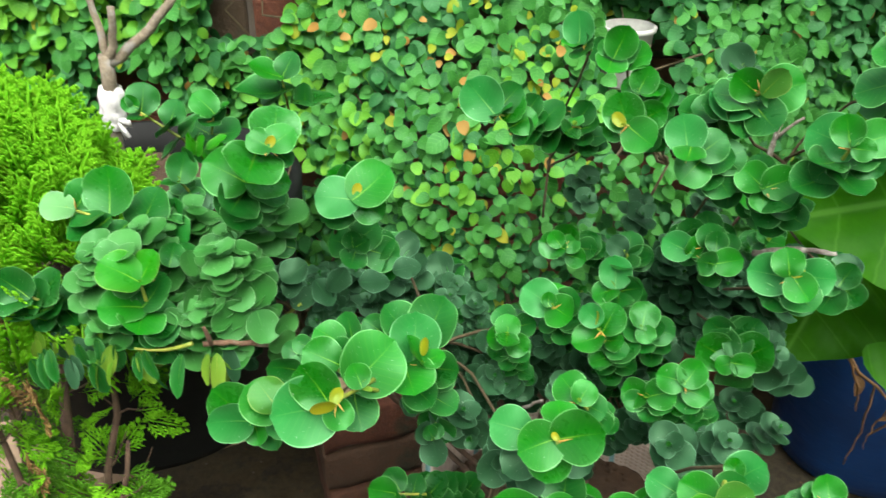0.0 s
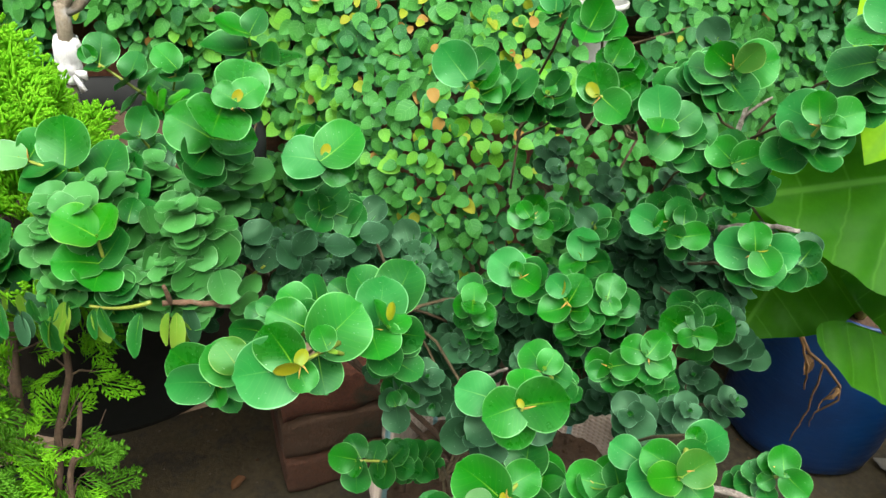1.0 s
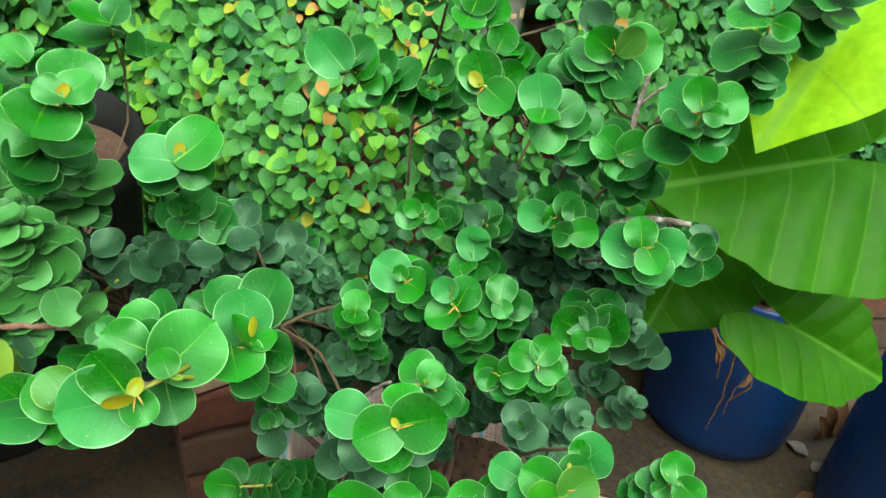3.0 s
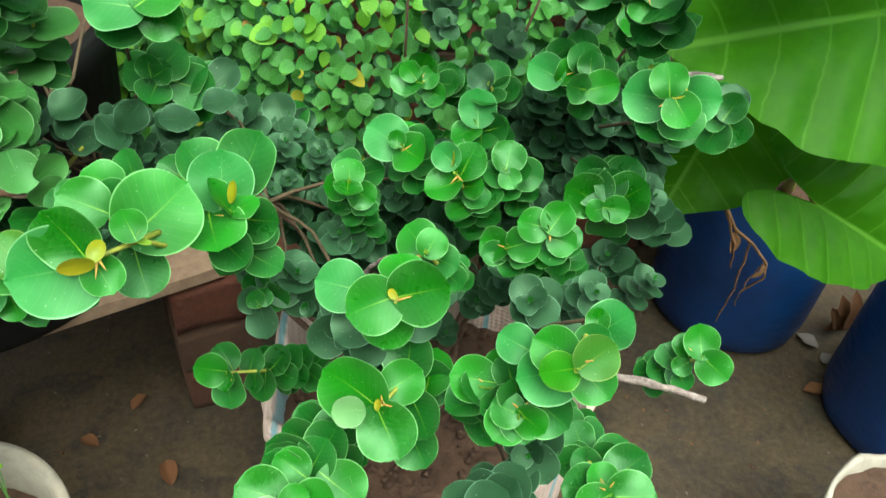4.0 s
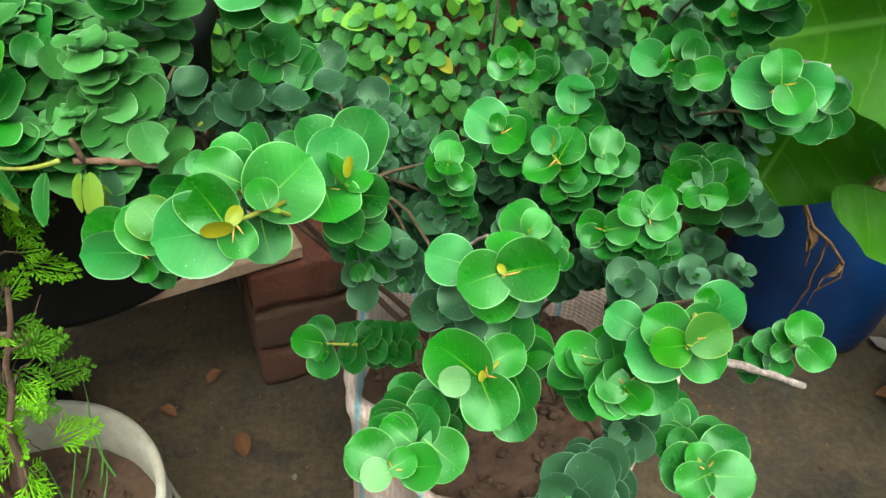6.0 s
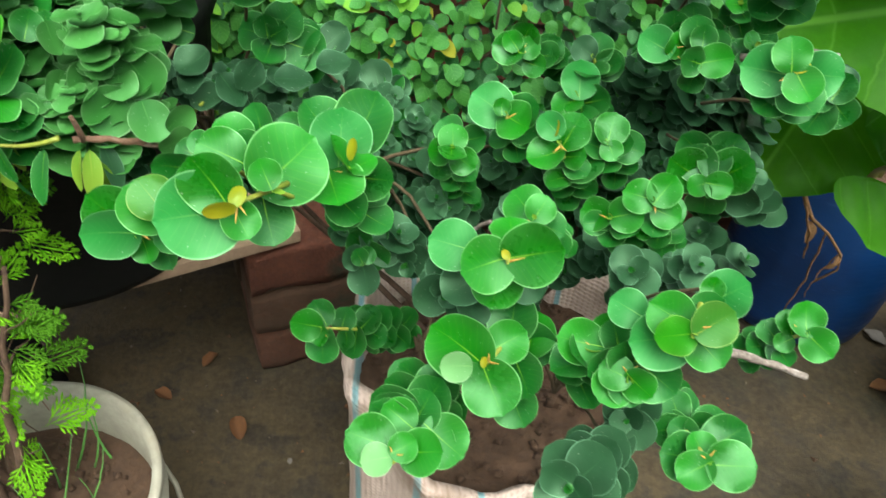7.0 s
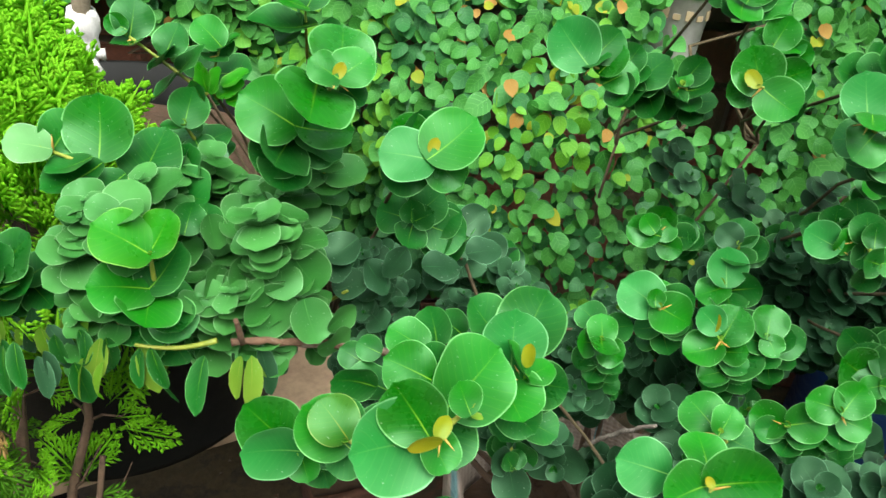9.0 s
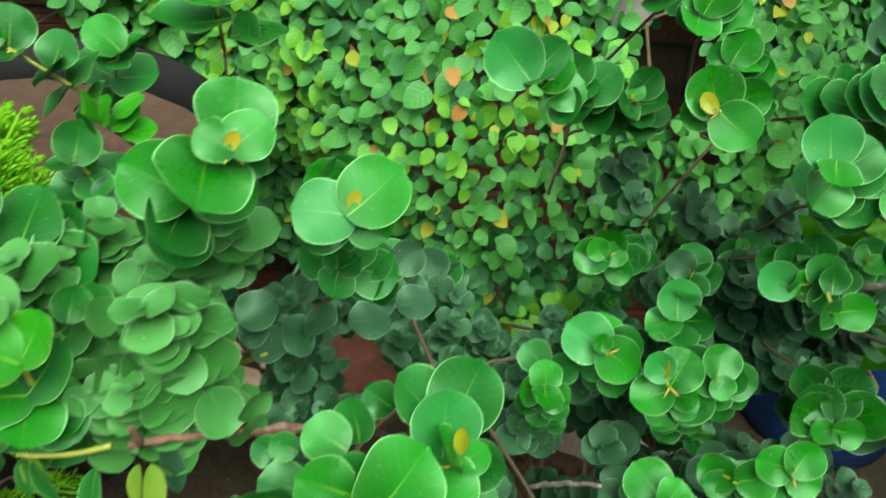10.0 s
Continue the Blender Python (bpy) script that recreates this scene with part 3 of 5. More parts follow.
def grow_bag():
    ob = thing("grow_bag", tuple(POT), "soil-filled pale woven plastic sack used as a pot", "plant pot")
    r = random.Random(4)
    ph = [r.uniform(0, 6.28) for _ in range(6)]

    def fold(i, w):
        k = 0.35 + 0.65 * min(i, 14 - i if i > 7 else 7) / 7
        dr = k * (0.012 * math.sin(3 * w + ph[0]) + 0.009 * math.sin(7 * w + ph[1] + i * 0.3) + 0.004 * math.sin(17 * w + ph[2] + i))
        dz = (0.02 * math.sin(2 * w + ph[3]) + 0.012 * math.sin(5 * w + ph[4])) if 5 <= i <= 10 else 0
        return dr, dz

    body = lathe([(0.0, 0.001), (0.14, 0.001), (0.165, 0.03), (0.172, 0.1), (0.17, 0.18), (0.168, 0.25), (0.172, 0.30), (0.176, 0.318), (0.172, 0.33), (0.163, 0.325), (0.158, 0.29), (0.155, 0.24)], 72, fold)
    part("sack", Shape().put(body).mesh("sack", SACK), ob, "creased pale woven sack with blue threads", ob.matrix_world)
    part("soil", clods(Shape().put(disc(0.158, 0.268, 16, 56, 0.012, 5)), 0.15, 0.27, 260, 1).mesh("soil", SOIL), ob, "dry brown lumpy soil", ob.matrix_world)


grow_bag()

# fuller shoots behind: tip x, y, z; axis; leaf pairs, spacing and leaf length in mm, age, turn of the top pair, lift to the light in percent
SHOOTS_BEHIND_A = [
    (0.02, 0.475, 0.569, 0.27, -0.24, 0.93, 3, 7.3, 26, 2, -1, 25),
    (0.026, 0.46, 0.55, -0.38, -0.91, 0.15, 3, 8.6, 28, 2, -1, 25),
    (0.028, 0.392, 0.498, -0.41, -0.14, 0.9, 6, 7.1, 27, 1, -1, 25),
    (0.122, 0.277, 0.548, -0.59, -0.66, 0.47, 8, 7.9, 34, 2, -1, 25),
    (0.168, 0.326, 0.544, -0.48, -0.79, 0.4, 6, 7.0, 28, 2, -1, 25),
    (0.052, 0.401, 0.58, -0.18, -0.95, 0.26, 4, 7.9, 30, 2, -1, 25),
    (0.076, 0.394, 0.566, -0.23, -0.23, 0.94, 4, 7.9, 30, 2, -1, 25),
    (0.219, 0.401, 0.612, 0.0, -0.62, 0.78, 8, 7.9, 21, 2, -1, 25),
]
SHOOTS_BEHIND_B = [
    (0.181, 0.415, 0.592, -0.37, -0.51, 0.78, 10, 7.4, 26, 2, -1, 25),
    (0.408, 0.557, 0.884, 0.06, -0.7, 0.71, 8, 7.6, 38, 1, -1, 25),
    (-0.181, 0.528, 0.716, 0.18, -0.54, 0.82, 9, 10.5, 35, 4, -1, 60),
    (-0.223, 0.549, 0.721, 0.09, -0.23, 0.97, 7, 10.5, 37, 4, -1, 60),
    (-0.154, 0.506, 0.696, 0.34, -0.47, 0.82, 8, 10.5, 35, 4, -1, 60),
    (-0.137, 0.542, 0.734, 0.33, -0.31, 0.89, 5, 10.5, 40, 4, -1, 60),
    (-0.202, 0.463, 0.68, 0.35, -0.43, 0.83, 6, 10.5, 34, 4, -1, 60),
    (-0.249, 0.456, 0.683, 0.04, -0.15, 0.99, 4, 10.5, 30, 4, -1, 60),
]
SHOOTS_BEHIND_C = [
    (-0.272, 0.456, 0.671, -0.32, -0.56, 0.77, 4, 10.5, 28, 4, -1, 60),
]
SHOOTS = SHOOTS_BEHIND_A + SHOOTS_BEHIND_B + SHOOTS_BEHIND_C

CROWN = []


def crown_shoot(tip, axis, pairs, first, gap, size, leaves):
    """A shoot of the outer crown. leaves: foot from the tip in mm, length in mm, heading, pitch, roll, kind of leaf; below them plain pairs go on down the stem."""
    CROWN.append((Vector(tip), Vector(axis).normalized(), pairs, first, gap / 1000, size / 1000, leaves))


crown_shoot((-0.0689, 0.3596, 0.6851), (-0.46, -0.83, 0.32), 5, 6, 7.5, 38, [
    (2, -1, 0, 17, -161, 6, -97, 0), (0, -1, -1, 12, 61, 38, 29, 0), (-2, 5, -7, 34, 150, 46, -52, 1), (-3, 8, -4, 22, -47, -51, 15, 1),
    (3, 11, -12, 46, -160, 3, -52, 9), (-1, 42, -4, 28, 179, 28, -49, 1), (6, 51, -5, 19, 167, 37, -44, 2), (-30, 48, -14, 25, -169, 19, -86, 2),
])
crown_shoot((-0.0527, 0.3789, 0.6822), (-0.32, -0.63, 0.71), 3, 4, 7.0, 33, [
    (1, -1, -1, 18, 130, 51, -16, 1), (-1, 0, -1, 9, 2, -22, -7, 4), (-1, 1, 1, 6, 47, 31, 6, 0), (-11, 14, -14, 47, 43, 26, 48, 1),
    (-9, 20, -21, 30, -67, -52, 2, 2),
])
crown_shoot((-0.0131, 0.4342, 0.6562), (-0.12, -0.25, 0.96), 6, 5, 7.8, 30, [
    (1, -2, -2, 27, 139, 46, 34, 1), (-2, -1, -1, 21, 27, 20, 6, 1), (1, 4, 4, 14, 74, 51, -35, 0), (-8, 7, -6, 39, 85, 52, 13, 9),
    (-15, 9, -5, 39, -75, 1, 4, 1), (-3, 26, -7, 45, 53, 44, 7, 2), (-9, 31, -3, 36, 150, 44, -7, 2), (-33, 42, -6, 21, 167, 35, -47, 2),
    (-12, 5, -21, 29, -42, -22, 30, 2), (2, 16, -17, 29, -23, 11, 53, 2), (-10, 14, -35, 22, -61, -34, 14, 2),
])
crown_shoot((-0.1117, 0.3757, 0.6627), (-0.45, -0.55, 0.71), 4, 3, 8.3, 26, [
    (1, 0, 0, 25, 145, 42, -24, 6), (2, 3, -10, 33, 157, 36, -32, 1), (-5, 11, -14, 24, 81, 43, 6, 2),
])
crown_shoot((-0.1389, 0.3956, 0.6297), (-0.41, -0.82, 0.39), 6, 3, 8.1, 26, [
    (3, 1, 2, 33, -167, 11, -80, 9), (-2, 7, -6, 38, 162, 35, -64, 1), (0, 7, -5, 18, -62, -47, 33, 1), (6, 14, -10, 24, -48, -45, 53, 2),
])
crown_shoot((0.085, 0.377, 0.6365), (0.01, -0.17, 0.98), 4, 6, 8.2, 35, [
    (0, -1, -1, 7, 130, 36, -31, 0), (-3, 5, -6, 40, -15, 28, 52, 1), (3, 6, -4, 35, -156, -1, -42, 1), (-17, 14, -9, 31, 170, 8, -46, 9),
    (-1, 10, -11, 31, -107, -46, -8, 1), (4, 14, -6, 27, 87, 11, -2, 1), (-11, 16, -28, 30, -156, -25, -19, 3), (5, 17, -24, 28, -35, -27, 34, 3),
    (-18, 17, -40, 28, -85, -44, -29, 3),
])
crown_shoot((0.1078, 0.4219, 0.6303), (-0.54, -0.25, 0.8), 6, 4, 7.1, 23, [
    (-2, -1, -2, 20, 44, 43, 28, 1), (2, 5, -6, 28, 122, 16, -33, 1), (3, 11, -10, 23, -44, 4, 45, 2), (10, 11, -19, 23, -38, -28, 42, 2),
])
crown_shoot((-0.0411, 0.4651, 0.4709), (-0.76, -0.43, 0.5), 13, 6, 7.3, 28, [
    (1, 0, 1, 27, -179, 11, -63, 1), (0, 2, 2, 18, -93, -41, 33, 1), (4, 5, -4, 25, 129, 39, -17, 2), (0, 6, -4, 31, -89, -41, 24, 2),
    (19, 13, -14, 18, -85, -41, 34, 2), (14, 11, -17, 22, 74, 38, -4, 2), (28, 18, -17, 28, -96, -40, 33, 2), (27, 21, -24, 21, 91, 41, -12, 2),
])
crown_shoot((0.0743, 0.3417, 0.5787), (-0.53, -0.82, 0.24), 6, 5, 7.6, 38, [
    (-8, 0, -1, 20, -179, -2, -60, 8), (-1, -1, -2, 7, 81, 37, -32, 0), (4, 3, -8, 45, 147, 20, -62, 1), (-2, 7, -4, 36, -62, -34, 28, 1),
    (2, 15, -7, 29, 23, 20, 34, 1), (19, 21, -9, 33, -63, -34, 46, 2), (30, 21, -19, 32, 70, 38, -19, 1), (10, 33, -9, 24, 64, 38, 13, 2),
    (18, 11, -32, 30, -64, -32, 33, 2),
])
crown_shoot((0.1521, 0.314, 0.604), (-0.01, -0.98, 0.2), 5, 2, 6.9, 26, [
    (2, -2, -1, 20, 153, 4, -38, 1), (-2, 2, 2, 20, -44, -18, 54, 1), (2, 8, -3, 25, -143, -35, -19, 1), (3, 13, 3, 32, -38, -14, 53, 2),
])
crown_shoot((0.1416, 0.3392, 0.5985), (0.19, -0.2, 0.96), 5, 2, 7.8, 27, [
    (1, -1, 0, 10, 172, -8, 17, 4), (3, 0, 1, 29, 163, -1, -40, 1), (3, 4, -6, 33, -164, -25, 12, 2), (-1, 5, -5, 24, 45, 37, 30, 1),
])
crown_shoot((0.1746, 0.3075, 0.6499), (-0.43, -0.9, 0.13), 4, 5, 7.9, 29, [
    (2, 0, 0, 22, 174, -19, -67, 7), (-1, -1, -1, 24, 16, 32, 47, 6), (2, 6, -4, 26, 145, 8, -43, 1), (6, 8, -13, 34, 171, -16, -58, 9),
    (4, 11, -10, 25, -50, -21, 39, 1), (6, 19, -12, 22, 15, 33, 32, 2), (17, 26, -3, 14, 67, 46, -3, 1), (18, 30, -9, 27, -19, 54, 55, 9),
    (-15, 27, -19, 22, 148, 10, -43, 9),
])
crown_shoot((0.278, 0.355, 0.5979), (0.23, -0.44, 0.87), 8, 4, 7.6, 21, [
    (0, -2, -2, 23, 89, 40, -12, 1), (-1, 1, 1, 22, -52, -15, 46, 1), (-4, 5, -8, 17, 99, 36, -16, 1), (-3, 4, -9, 13, -172, -37, -31, 1),
    (-8, 7, -19, 18, 118, 24, -19, 2), (-8, 8, -30, 15, 150, -6, -45, 2), (-8, 5, -21, 15, -83, 0, 35, 2),
])
crown_shoot((0.2095, 0.2906, 0.5515), (0.08, -0.93, 0.35), 10, 5, 7.8, 27, [
    (-3, 0, -1, 29, -13, 14, 32, 1), (2, 1, 1, 24, -166, -28, -22, 1), (4, 4, -8, 21, 116, 19, -11, 1), (4, 10, -14, 30, 178, 17, -35, 2),
    (4, 14, -10, 30, 20, 30, 20, 2), (3, 23, -13, 20, 137, 7, -36, 2), (5, 31, -17, 24, 25, 32, 19, 2), (1, 31, -17, 21, 145, 2, -37, 2),
])
crown_shoot((0.0173, 0.297, 0.5442), (-0.37, -0.88, 0.3), 10, 4, 7.4, 35, [
    (1, 1, 1, 19, -171, 0, -31, 8), (-1, 2, 2, 18, 21, 18, 31, 1), (0, -2, -2, 6, 57, 23, 20, 0), (3, 8, -3, 32, 164, 14, -28, 1),
    (6, 7, -3, 28, -15, 26, 35, 1), (14, 21, 0, 24, 147, 22, -25, 1), (20, 28, -3, 33, -33, -21, 26, 1), (11, 36, 3, 23, 176, 7, -74, 2),
])
crown_shoot((0.0595, 0.5204, 0.6159), (-0.21, -0.3, 0.93), 10, 4, 7.4, 21, [
    (0, -2, -2, 22, 94, 55, -3, 1), (-1, 1, 1, 23, -94, 6, -7, 1), (-2, 6, -7, 22, -150, 22, -62, 1), (0, 5, -6, 22, -23, -28, 49, 1),
    (5, 19, -3, 24, 122, 7, -35, 2), (9, 24, -8, 22, -21, 30, 66, 2), (-1, 10, -14, 20, -141, -41, -39, 2), (2, 16, -19, 23, -15, -19, 37, 2),
])
crown_shoot((0.0978, 0.5282, 0.6426), (-0.38, -0.3, 0.88), 6, 4, 7.5, 26, [
    (-3, 0, -1, 14, 90, 58, -4, 1), (4, 5, -6, 34, 155, 27, -53, 9), (-1, 8, -3, 33, -58, 4, 47, 1), (7, 14, -7, 26, -41, 35, 78, 2),
    (10, 14, -18, 24, -43, -11, 47, 2), (6, 17, -5, 22, 79, 5, 7, 1),
])
crown_shoot((0.137, 0.5067, 0.6345), (-0.4, -0.26, 0.88), 9, 4, 7.5, 26, [
    (-3, 3, 3, 13, 80, 57, -57, 0), (1, 3, 3, 22, 147, 31, -50, 9), (3, 3, -8, 30, 46, 51, 3, 1), (6, 2, -8, 29, -178, -19, -19, 1),
    (7, 5, -16, 19, -40, 28, 66, 1), (9, 2, -32, 33, 12, 29, 13, 2), (14, 1, -31, 19, -179, -17, -26, 1),
])
crown_shoot((0.1765, 0.5165, 0.6301), (-0.43, -0.24, 0.87), 5, 2, 8.2, 25, [
    (-1, -2, -2, 26, 69, 44, 5, 1), (0, 1, 1, 17, -70, -31, 31, 1), (5, 7, -3, 26, -22, -10, 57, 2), (2, 8, -3, 26, 123, -18, -61, 2),
])
crown_shoot((0.1693, 0.4498, 0.6102), (-0.56, -0.29, 0.78), 6, 2, 7.0, 22, [
    (2, 0, 0, 26, 134, -20, -56, 1), (-2, 0, 0, 25, -15, 26, 54, 1), (1, 4, -7, 19, 174, -13, -50, 2),
])
crown_shoot((0.1923, 0.4419, 0.6327), (-0.42, -0.28, 0.87), 8, 3, 7.9, 22, [
    (2, 0, 0, 23, 164, 6, -54, 1), (-1, -2, -2, 24, 35, 47, 27, 1), (1, 3, -8, 21, -27, -9, 52, 1), (8, -1, -23, 15, 178, -23, -18, 1),
    (10, 6, -15, 18, -3, 22, 49, 2),
])
crown_shoot((0.2445, 0.4776, 0.6219), (-0.26, -0.97, -0.01), 6, 5, 7.0, 31, [
    (2, 1, 1, 16, 174, -26, -51, 1), (-2, 1, 1, 20, -20, 7, 55, 1), (1, 0, 0, 10, -78, -49, 73, 1), (3, 7, -2, 29, 126, 36, -46, 2),
    (3, 9, 0, 25, 55, 56, 9, 2), (2, 14, -6, 36, 178, 30, -67, 1), (10, 13, -5, 34, -41, 51, 77, 1), (13, 23, -3, 31, 32, 52, 27, 2),
    (6, 10, -10, 32, 44, -65, 147, 2), (21, 19, -18, 31, -28, -2, 92, 3),
])
crown_shoot((0.2551, 0.45, 0.7288), (-0.38, -0.49, 0.78), 6, 3, 7.0, 29, [
    (0, 0, 0, 10, -11, 32, 36, 0), (-1, -1, -1, 22, 104, 58, -37, 1), (1, 1, 1, 23, -69, -25, 47, 1), (6, 5, -6, 32, 153, -3, -65, 9),
    (6, 8, -4, 28, -24, 9, 65, 9), (4, 13, -11, 24, 175, -39, -56, 2), (8, 12, -12, 21, -78, -22, 42, 2),
])
crown_shoot((0.349, 0.5366, 0.6624), (-0.09, -0.98, 0.16), 4, 3, 7.9, 28, [
    (-2, -1, -1, 24, 21, 59, 32, 2), (2, 0, 1, 17, 159, -23, -62, 2), (4, 7, -3, 27, -13, -40, 81, 2), (4, 7, -4, 29, -155, -60, -29, 2),
    (10, 15, -6, 26, 57, 64, 12, 3),
])
crown_shoot((0.2098, 0.5329, 0.6978), (-0.32, -0.95, 0.03), 4, 2, 7.9, 25, [
    (3, -1, -1, 27, 154, 15, -64, 9), (-2, -2, -2, 19, 16, 49, 81, 1), (7, 7, -2, 22, 44, 87, 27, 2),
])
crown_shoot((0.2211, 0.5045, 0.7034), (-0.23, -0.97, -0.04), 7, 4, 7.5, 26, [
    (2, 0, 0, 22, -163, 21, -73, 2), (-2, 0, 0, 24, -11, 18, 63, 1), (2, 4, -5, 19, 124, -84, -123, 2), (7, 17, 0, 19, 86, 64, -15, 2),
    (17, 22, -4, 18, 53, 64, 22, 2),
])
crown_shoot((0.1617, 0.5652, 0.6394), (-0.41, -0.46, 0.79), 6, 2, 7.0, 28, [
    (-3, -1, -2, 8, 105, 57, -53, 4), (0, -1, -2, 31, 93, 59, -13, 9), (3, -1, 0, 26, -179, -21, -18, 1), (7, 4, -7, 27, -48, 36, 81, 2),
])
crown_shoot((0.1718, 0.5859, 0.6646), (-0.41, -0.46, 0.79), 3, 2, 7.0, 28, [
    (1, -1, 0, 21, 153, 27, -60, 3), (3, 6, -6, 25, -15, -4, 63, 2),
])
crown_shoot((0.1161, 0.6125, 0.6541), (-0.72, -0.57, 0.4), 9, 4, 7.7, 25, [
    (0, 0, 0, 18, 148, 41, -53, 1), (5, -2, -2, 28, 151, 3, -60, 1), (3, 3, -7, 19, 23, 44, 41, 1), (2, 15, -4, 26, -39, 71, 112, 1),
    (6, 7, -13, 21, -28, -1, 60, 1), (27, 7, -21, 20, 77, 62, -42, 1), (19, 13, -16, 27, 23, 45, 49, 2),
])
crown_shoot((0.0016, 0.6714, 0.5802), (-0.13, -0.34, 0.93), 15, 2, 7.4, 30, [
    (0, 0, 0, 11, 67, 57, -19, 2), (-1, -2, -2, 30, 120, 55, -21, 3), (1, 1, 1, 25, -87, -4, -3, 3), (6, 3, -8, 24, 23, 28, 55, 3),
])
crown_shoot((-0.0058, 0.4503, 0.5612), (-0.07, -1.0, 0.07), 5, 3, 7.6, 25, [
    (0, -1, -1, 14, 153, 60, -39, 2), (-1, -1, -1, 14, 55, 36, 30, 2), (-1, 7, -4, 27, -73, -46, 45, 3), (-1, 6, -5, 19, -154, 44, -63, 3),
    (1, 15, -5, 25, 69, 43, 55, 3), (4, 13, -8, 26, 26, 18, 47, 3),
])
crown_shoot((0.2448, 0.543, 0.8354), (0.3, -0.72, 0.63), 10, 3, 7.5, 37, [
    (-2, -1, -2, 24, -1, 51, 96, 6), (0, 7, -5, 28, 176, 33, -85, 1), (0, 8, -5, 36, 0, 15, 66, 1), (2, 9, -20, 38, 152, 13, -39, 9),
    (1, 12, -15, 31, -76, -16, 49, 2),
])
crown_shoot((0.2472, 0.5944, 0.8388), (-0.44, -0.41, 0.8), 4, 1, 8.3, 23, [
    (2, -3, -5, 27, 141, 45, -67, 3), (0, -1, -1, 13, -25, -11, 18, 3),
])
crown_shoot((0.1929, 0.5308, 0.791), (-0.7, -0.43, 0.57), 9, 4, 7.9, 31, [
    (-1, -1, -2, 31, 110, 62, -36, 9), (1, 1, 2, 26, -112, -8, -5, 1), (7, 3, -6, 27, 4, 45, 57, 2), (15, 9, -10, 29, -138, -27, -30, 1),
    (22, 12, -17, 29, -6, 32, 47, 2), (23, 12, -16, 30, -46, -45, 57, 2),
])
crown_shoot((0.285, 0.4766, 0.8192), (-0.04, -0.47, 0.88), 5, 3, 7.3, 36, [
    (-1, 0, -1, 23, 107, 62, -44, 1), (-1, -1, -1, 16, -28, 6, 66, 1), (9, 6, -6, 36, 145, 10, -69, 9), (7, 8, -2, 28, 8, 15, 56, 1),
    (4, 10, -14, 25, 171, -44, -60, 2), (10, 13, -11, 24, -40, -22, 68, 2),
])
crown_shoot((0.2494, 0.5128, 0.7687), (-0.64, -0.39, 0.66), 7, 2, 7.5, 29, [
    (1, -1, -1, 27, 117, 17, -53, 1), (-2, 0, -1, 27, -11, 29, 62, 1), (3, 5, -4, 20, -106, -32, 11, 1), (4, 5, -5, 25, -28, -6, 66, 2),
    (2, 8, 0, 23, 113, 57, -57, 2),
])
crown_shoot((0.1604, 0.6107, 0.7807), (-0.74, -0.61, 0.29), 7, 3, 7.5, 31, [
    (-1, -1, -1, 15, 132, 36, -53, 0), (5, 3, -8, 36, 125, 59, -45, 1), (3, 6, -2, 23, 152, -33, -79, 1), (3, 6, -2, 33, -52, -20, 55, 1),
    (13, 13, -2, 28, -10, 32, 70, 1),
])
crown_shoot((0.1766, 0.6433, 0.8005), (-0.69, -0.53, 0.5), 7, 2, 7.1, 25, [
    (-1, -1, -2, 26, 26, 63, 45, 1), (1, 0, -1, 18, 155, 27, -69, 1), (1, -1, -1, 19, -15, 0, 15, 1), (10, 3, -8, 23, -34, 20, 77, 1),
])
crown_shoot((0.0485, 0.6671, 0.7701), (-0.92, -0.19, 0.35), 11, 5, 7.2, 31, [
    (-5, -2, -3, 25, 8, 27, -3, 2), (2, -2, -3, 43, 153, 46, -59, 9), (4, 5, 2, 30, 18, 45, 61, 2), (10, -1, -8, 29, 23, 50, 24, 1),
    (14, -2, -15, 30, 8, 29, 43, 1), (29, 7, -7, 25, 23, 52, 44, 2), (40, 4, -18, 37, 16, 44, 18, 2),
])
crown_shoot((0.1273, 0.6636, 0.7607), (-0.52, -0.46, 0.72), 6, 2, 7.1, 23, [
    (0, -1, -2, 14, 86, 38, -7, 1), (-1, 6, -4, 25, -121, -5, -37, 2), (1, 7, -2, 25, 5, 57, 66, 2),
])
crown_shoot((0.1538, 0.6603, 0.8289), (-0.69, -0.53, 0.5), 3, 2, 7.1, 25, [
    (-1, 0, 1, 16, 154, 39, -70, 1), (0, -2, -3, 31, -1, 70, 74, 1), (2, 7, -2, 30, -111, -19, -14, 1), (3, 4, -6, 32, -10, 9, 40, 1),
    (-3, 7, -1, 23, 124, 1, -68, 2),
])
crown_shoot((0.123, 0.6655, 0.8379), (-0.69, -0.53, 0.5), 2, 1, 7.1, 25, [
    (0, -1, -2, 30, 102, 74, -43, 9), (3, 0, -1, 20, 171, -3, -9, 1),
])
crown_shoot((-0.1292, 0.5118, 0.8006), (0.46, -0.42, 0.78), 9, 8, 7.7, 40, [
    (-2, -1, -1, 10, 46, 51, 53, 0), (2, -1, -2, 21, 180, 32, -41, 1), (-2, -1, -2, 25, 30, 30, 35, 1), (-1, 6, -4, 38, 88, 37, 18, 1),
    (-13, 13, -7, 44, -87, -5, -26, 1), (1, 12, -9, 17, -26, -29, 48, 2), (-23, 11, -38, 39, -179, 30, -60, 1), (-27, 11, -37, 35, 15, -7, 29, 1),
    (-32, 21, -50, 39, -96, -2, -38, 2), (-26, 19, -53, 24, 14, -7, 56, 2), (-35, 24, -59, 33, -84, -22, -14, 2),
])
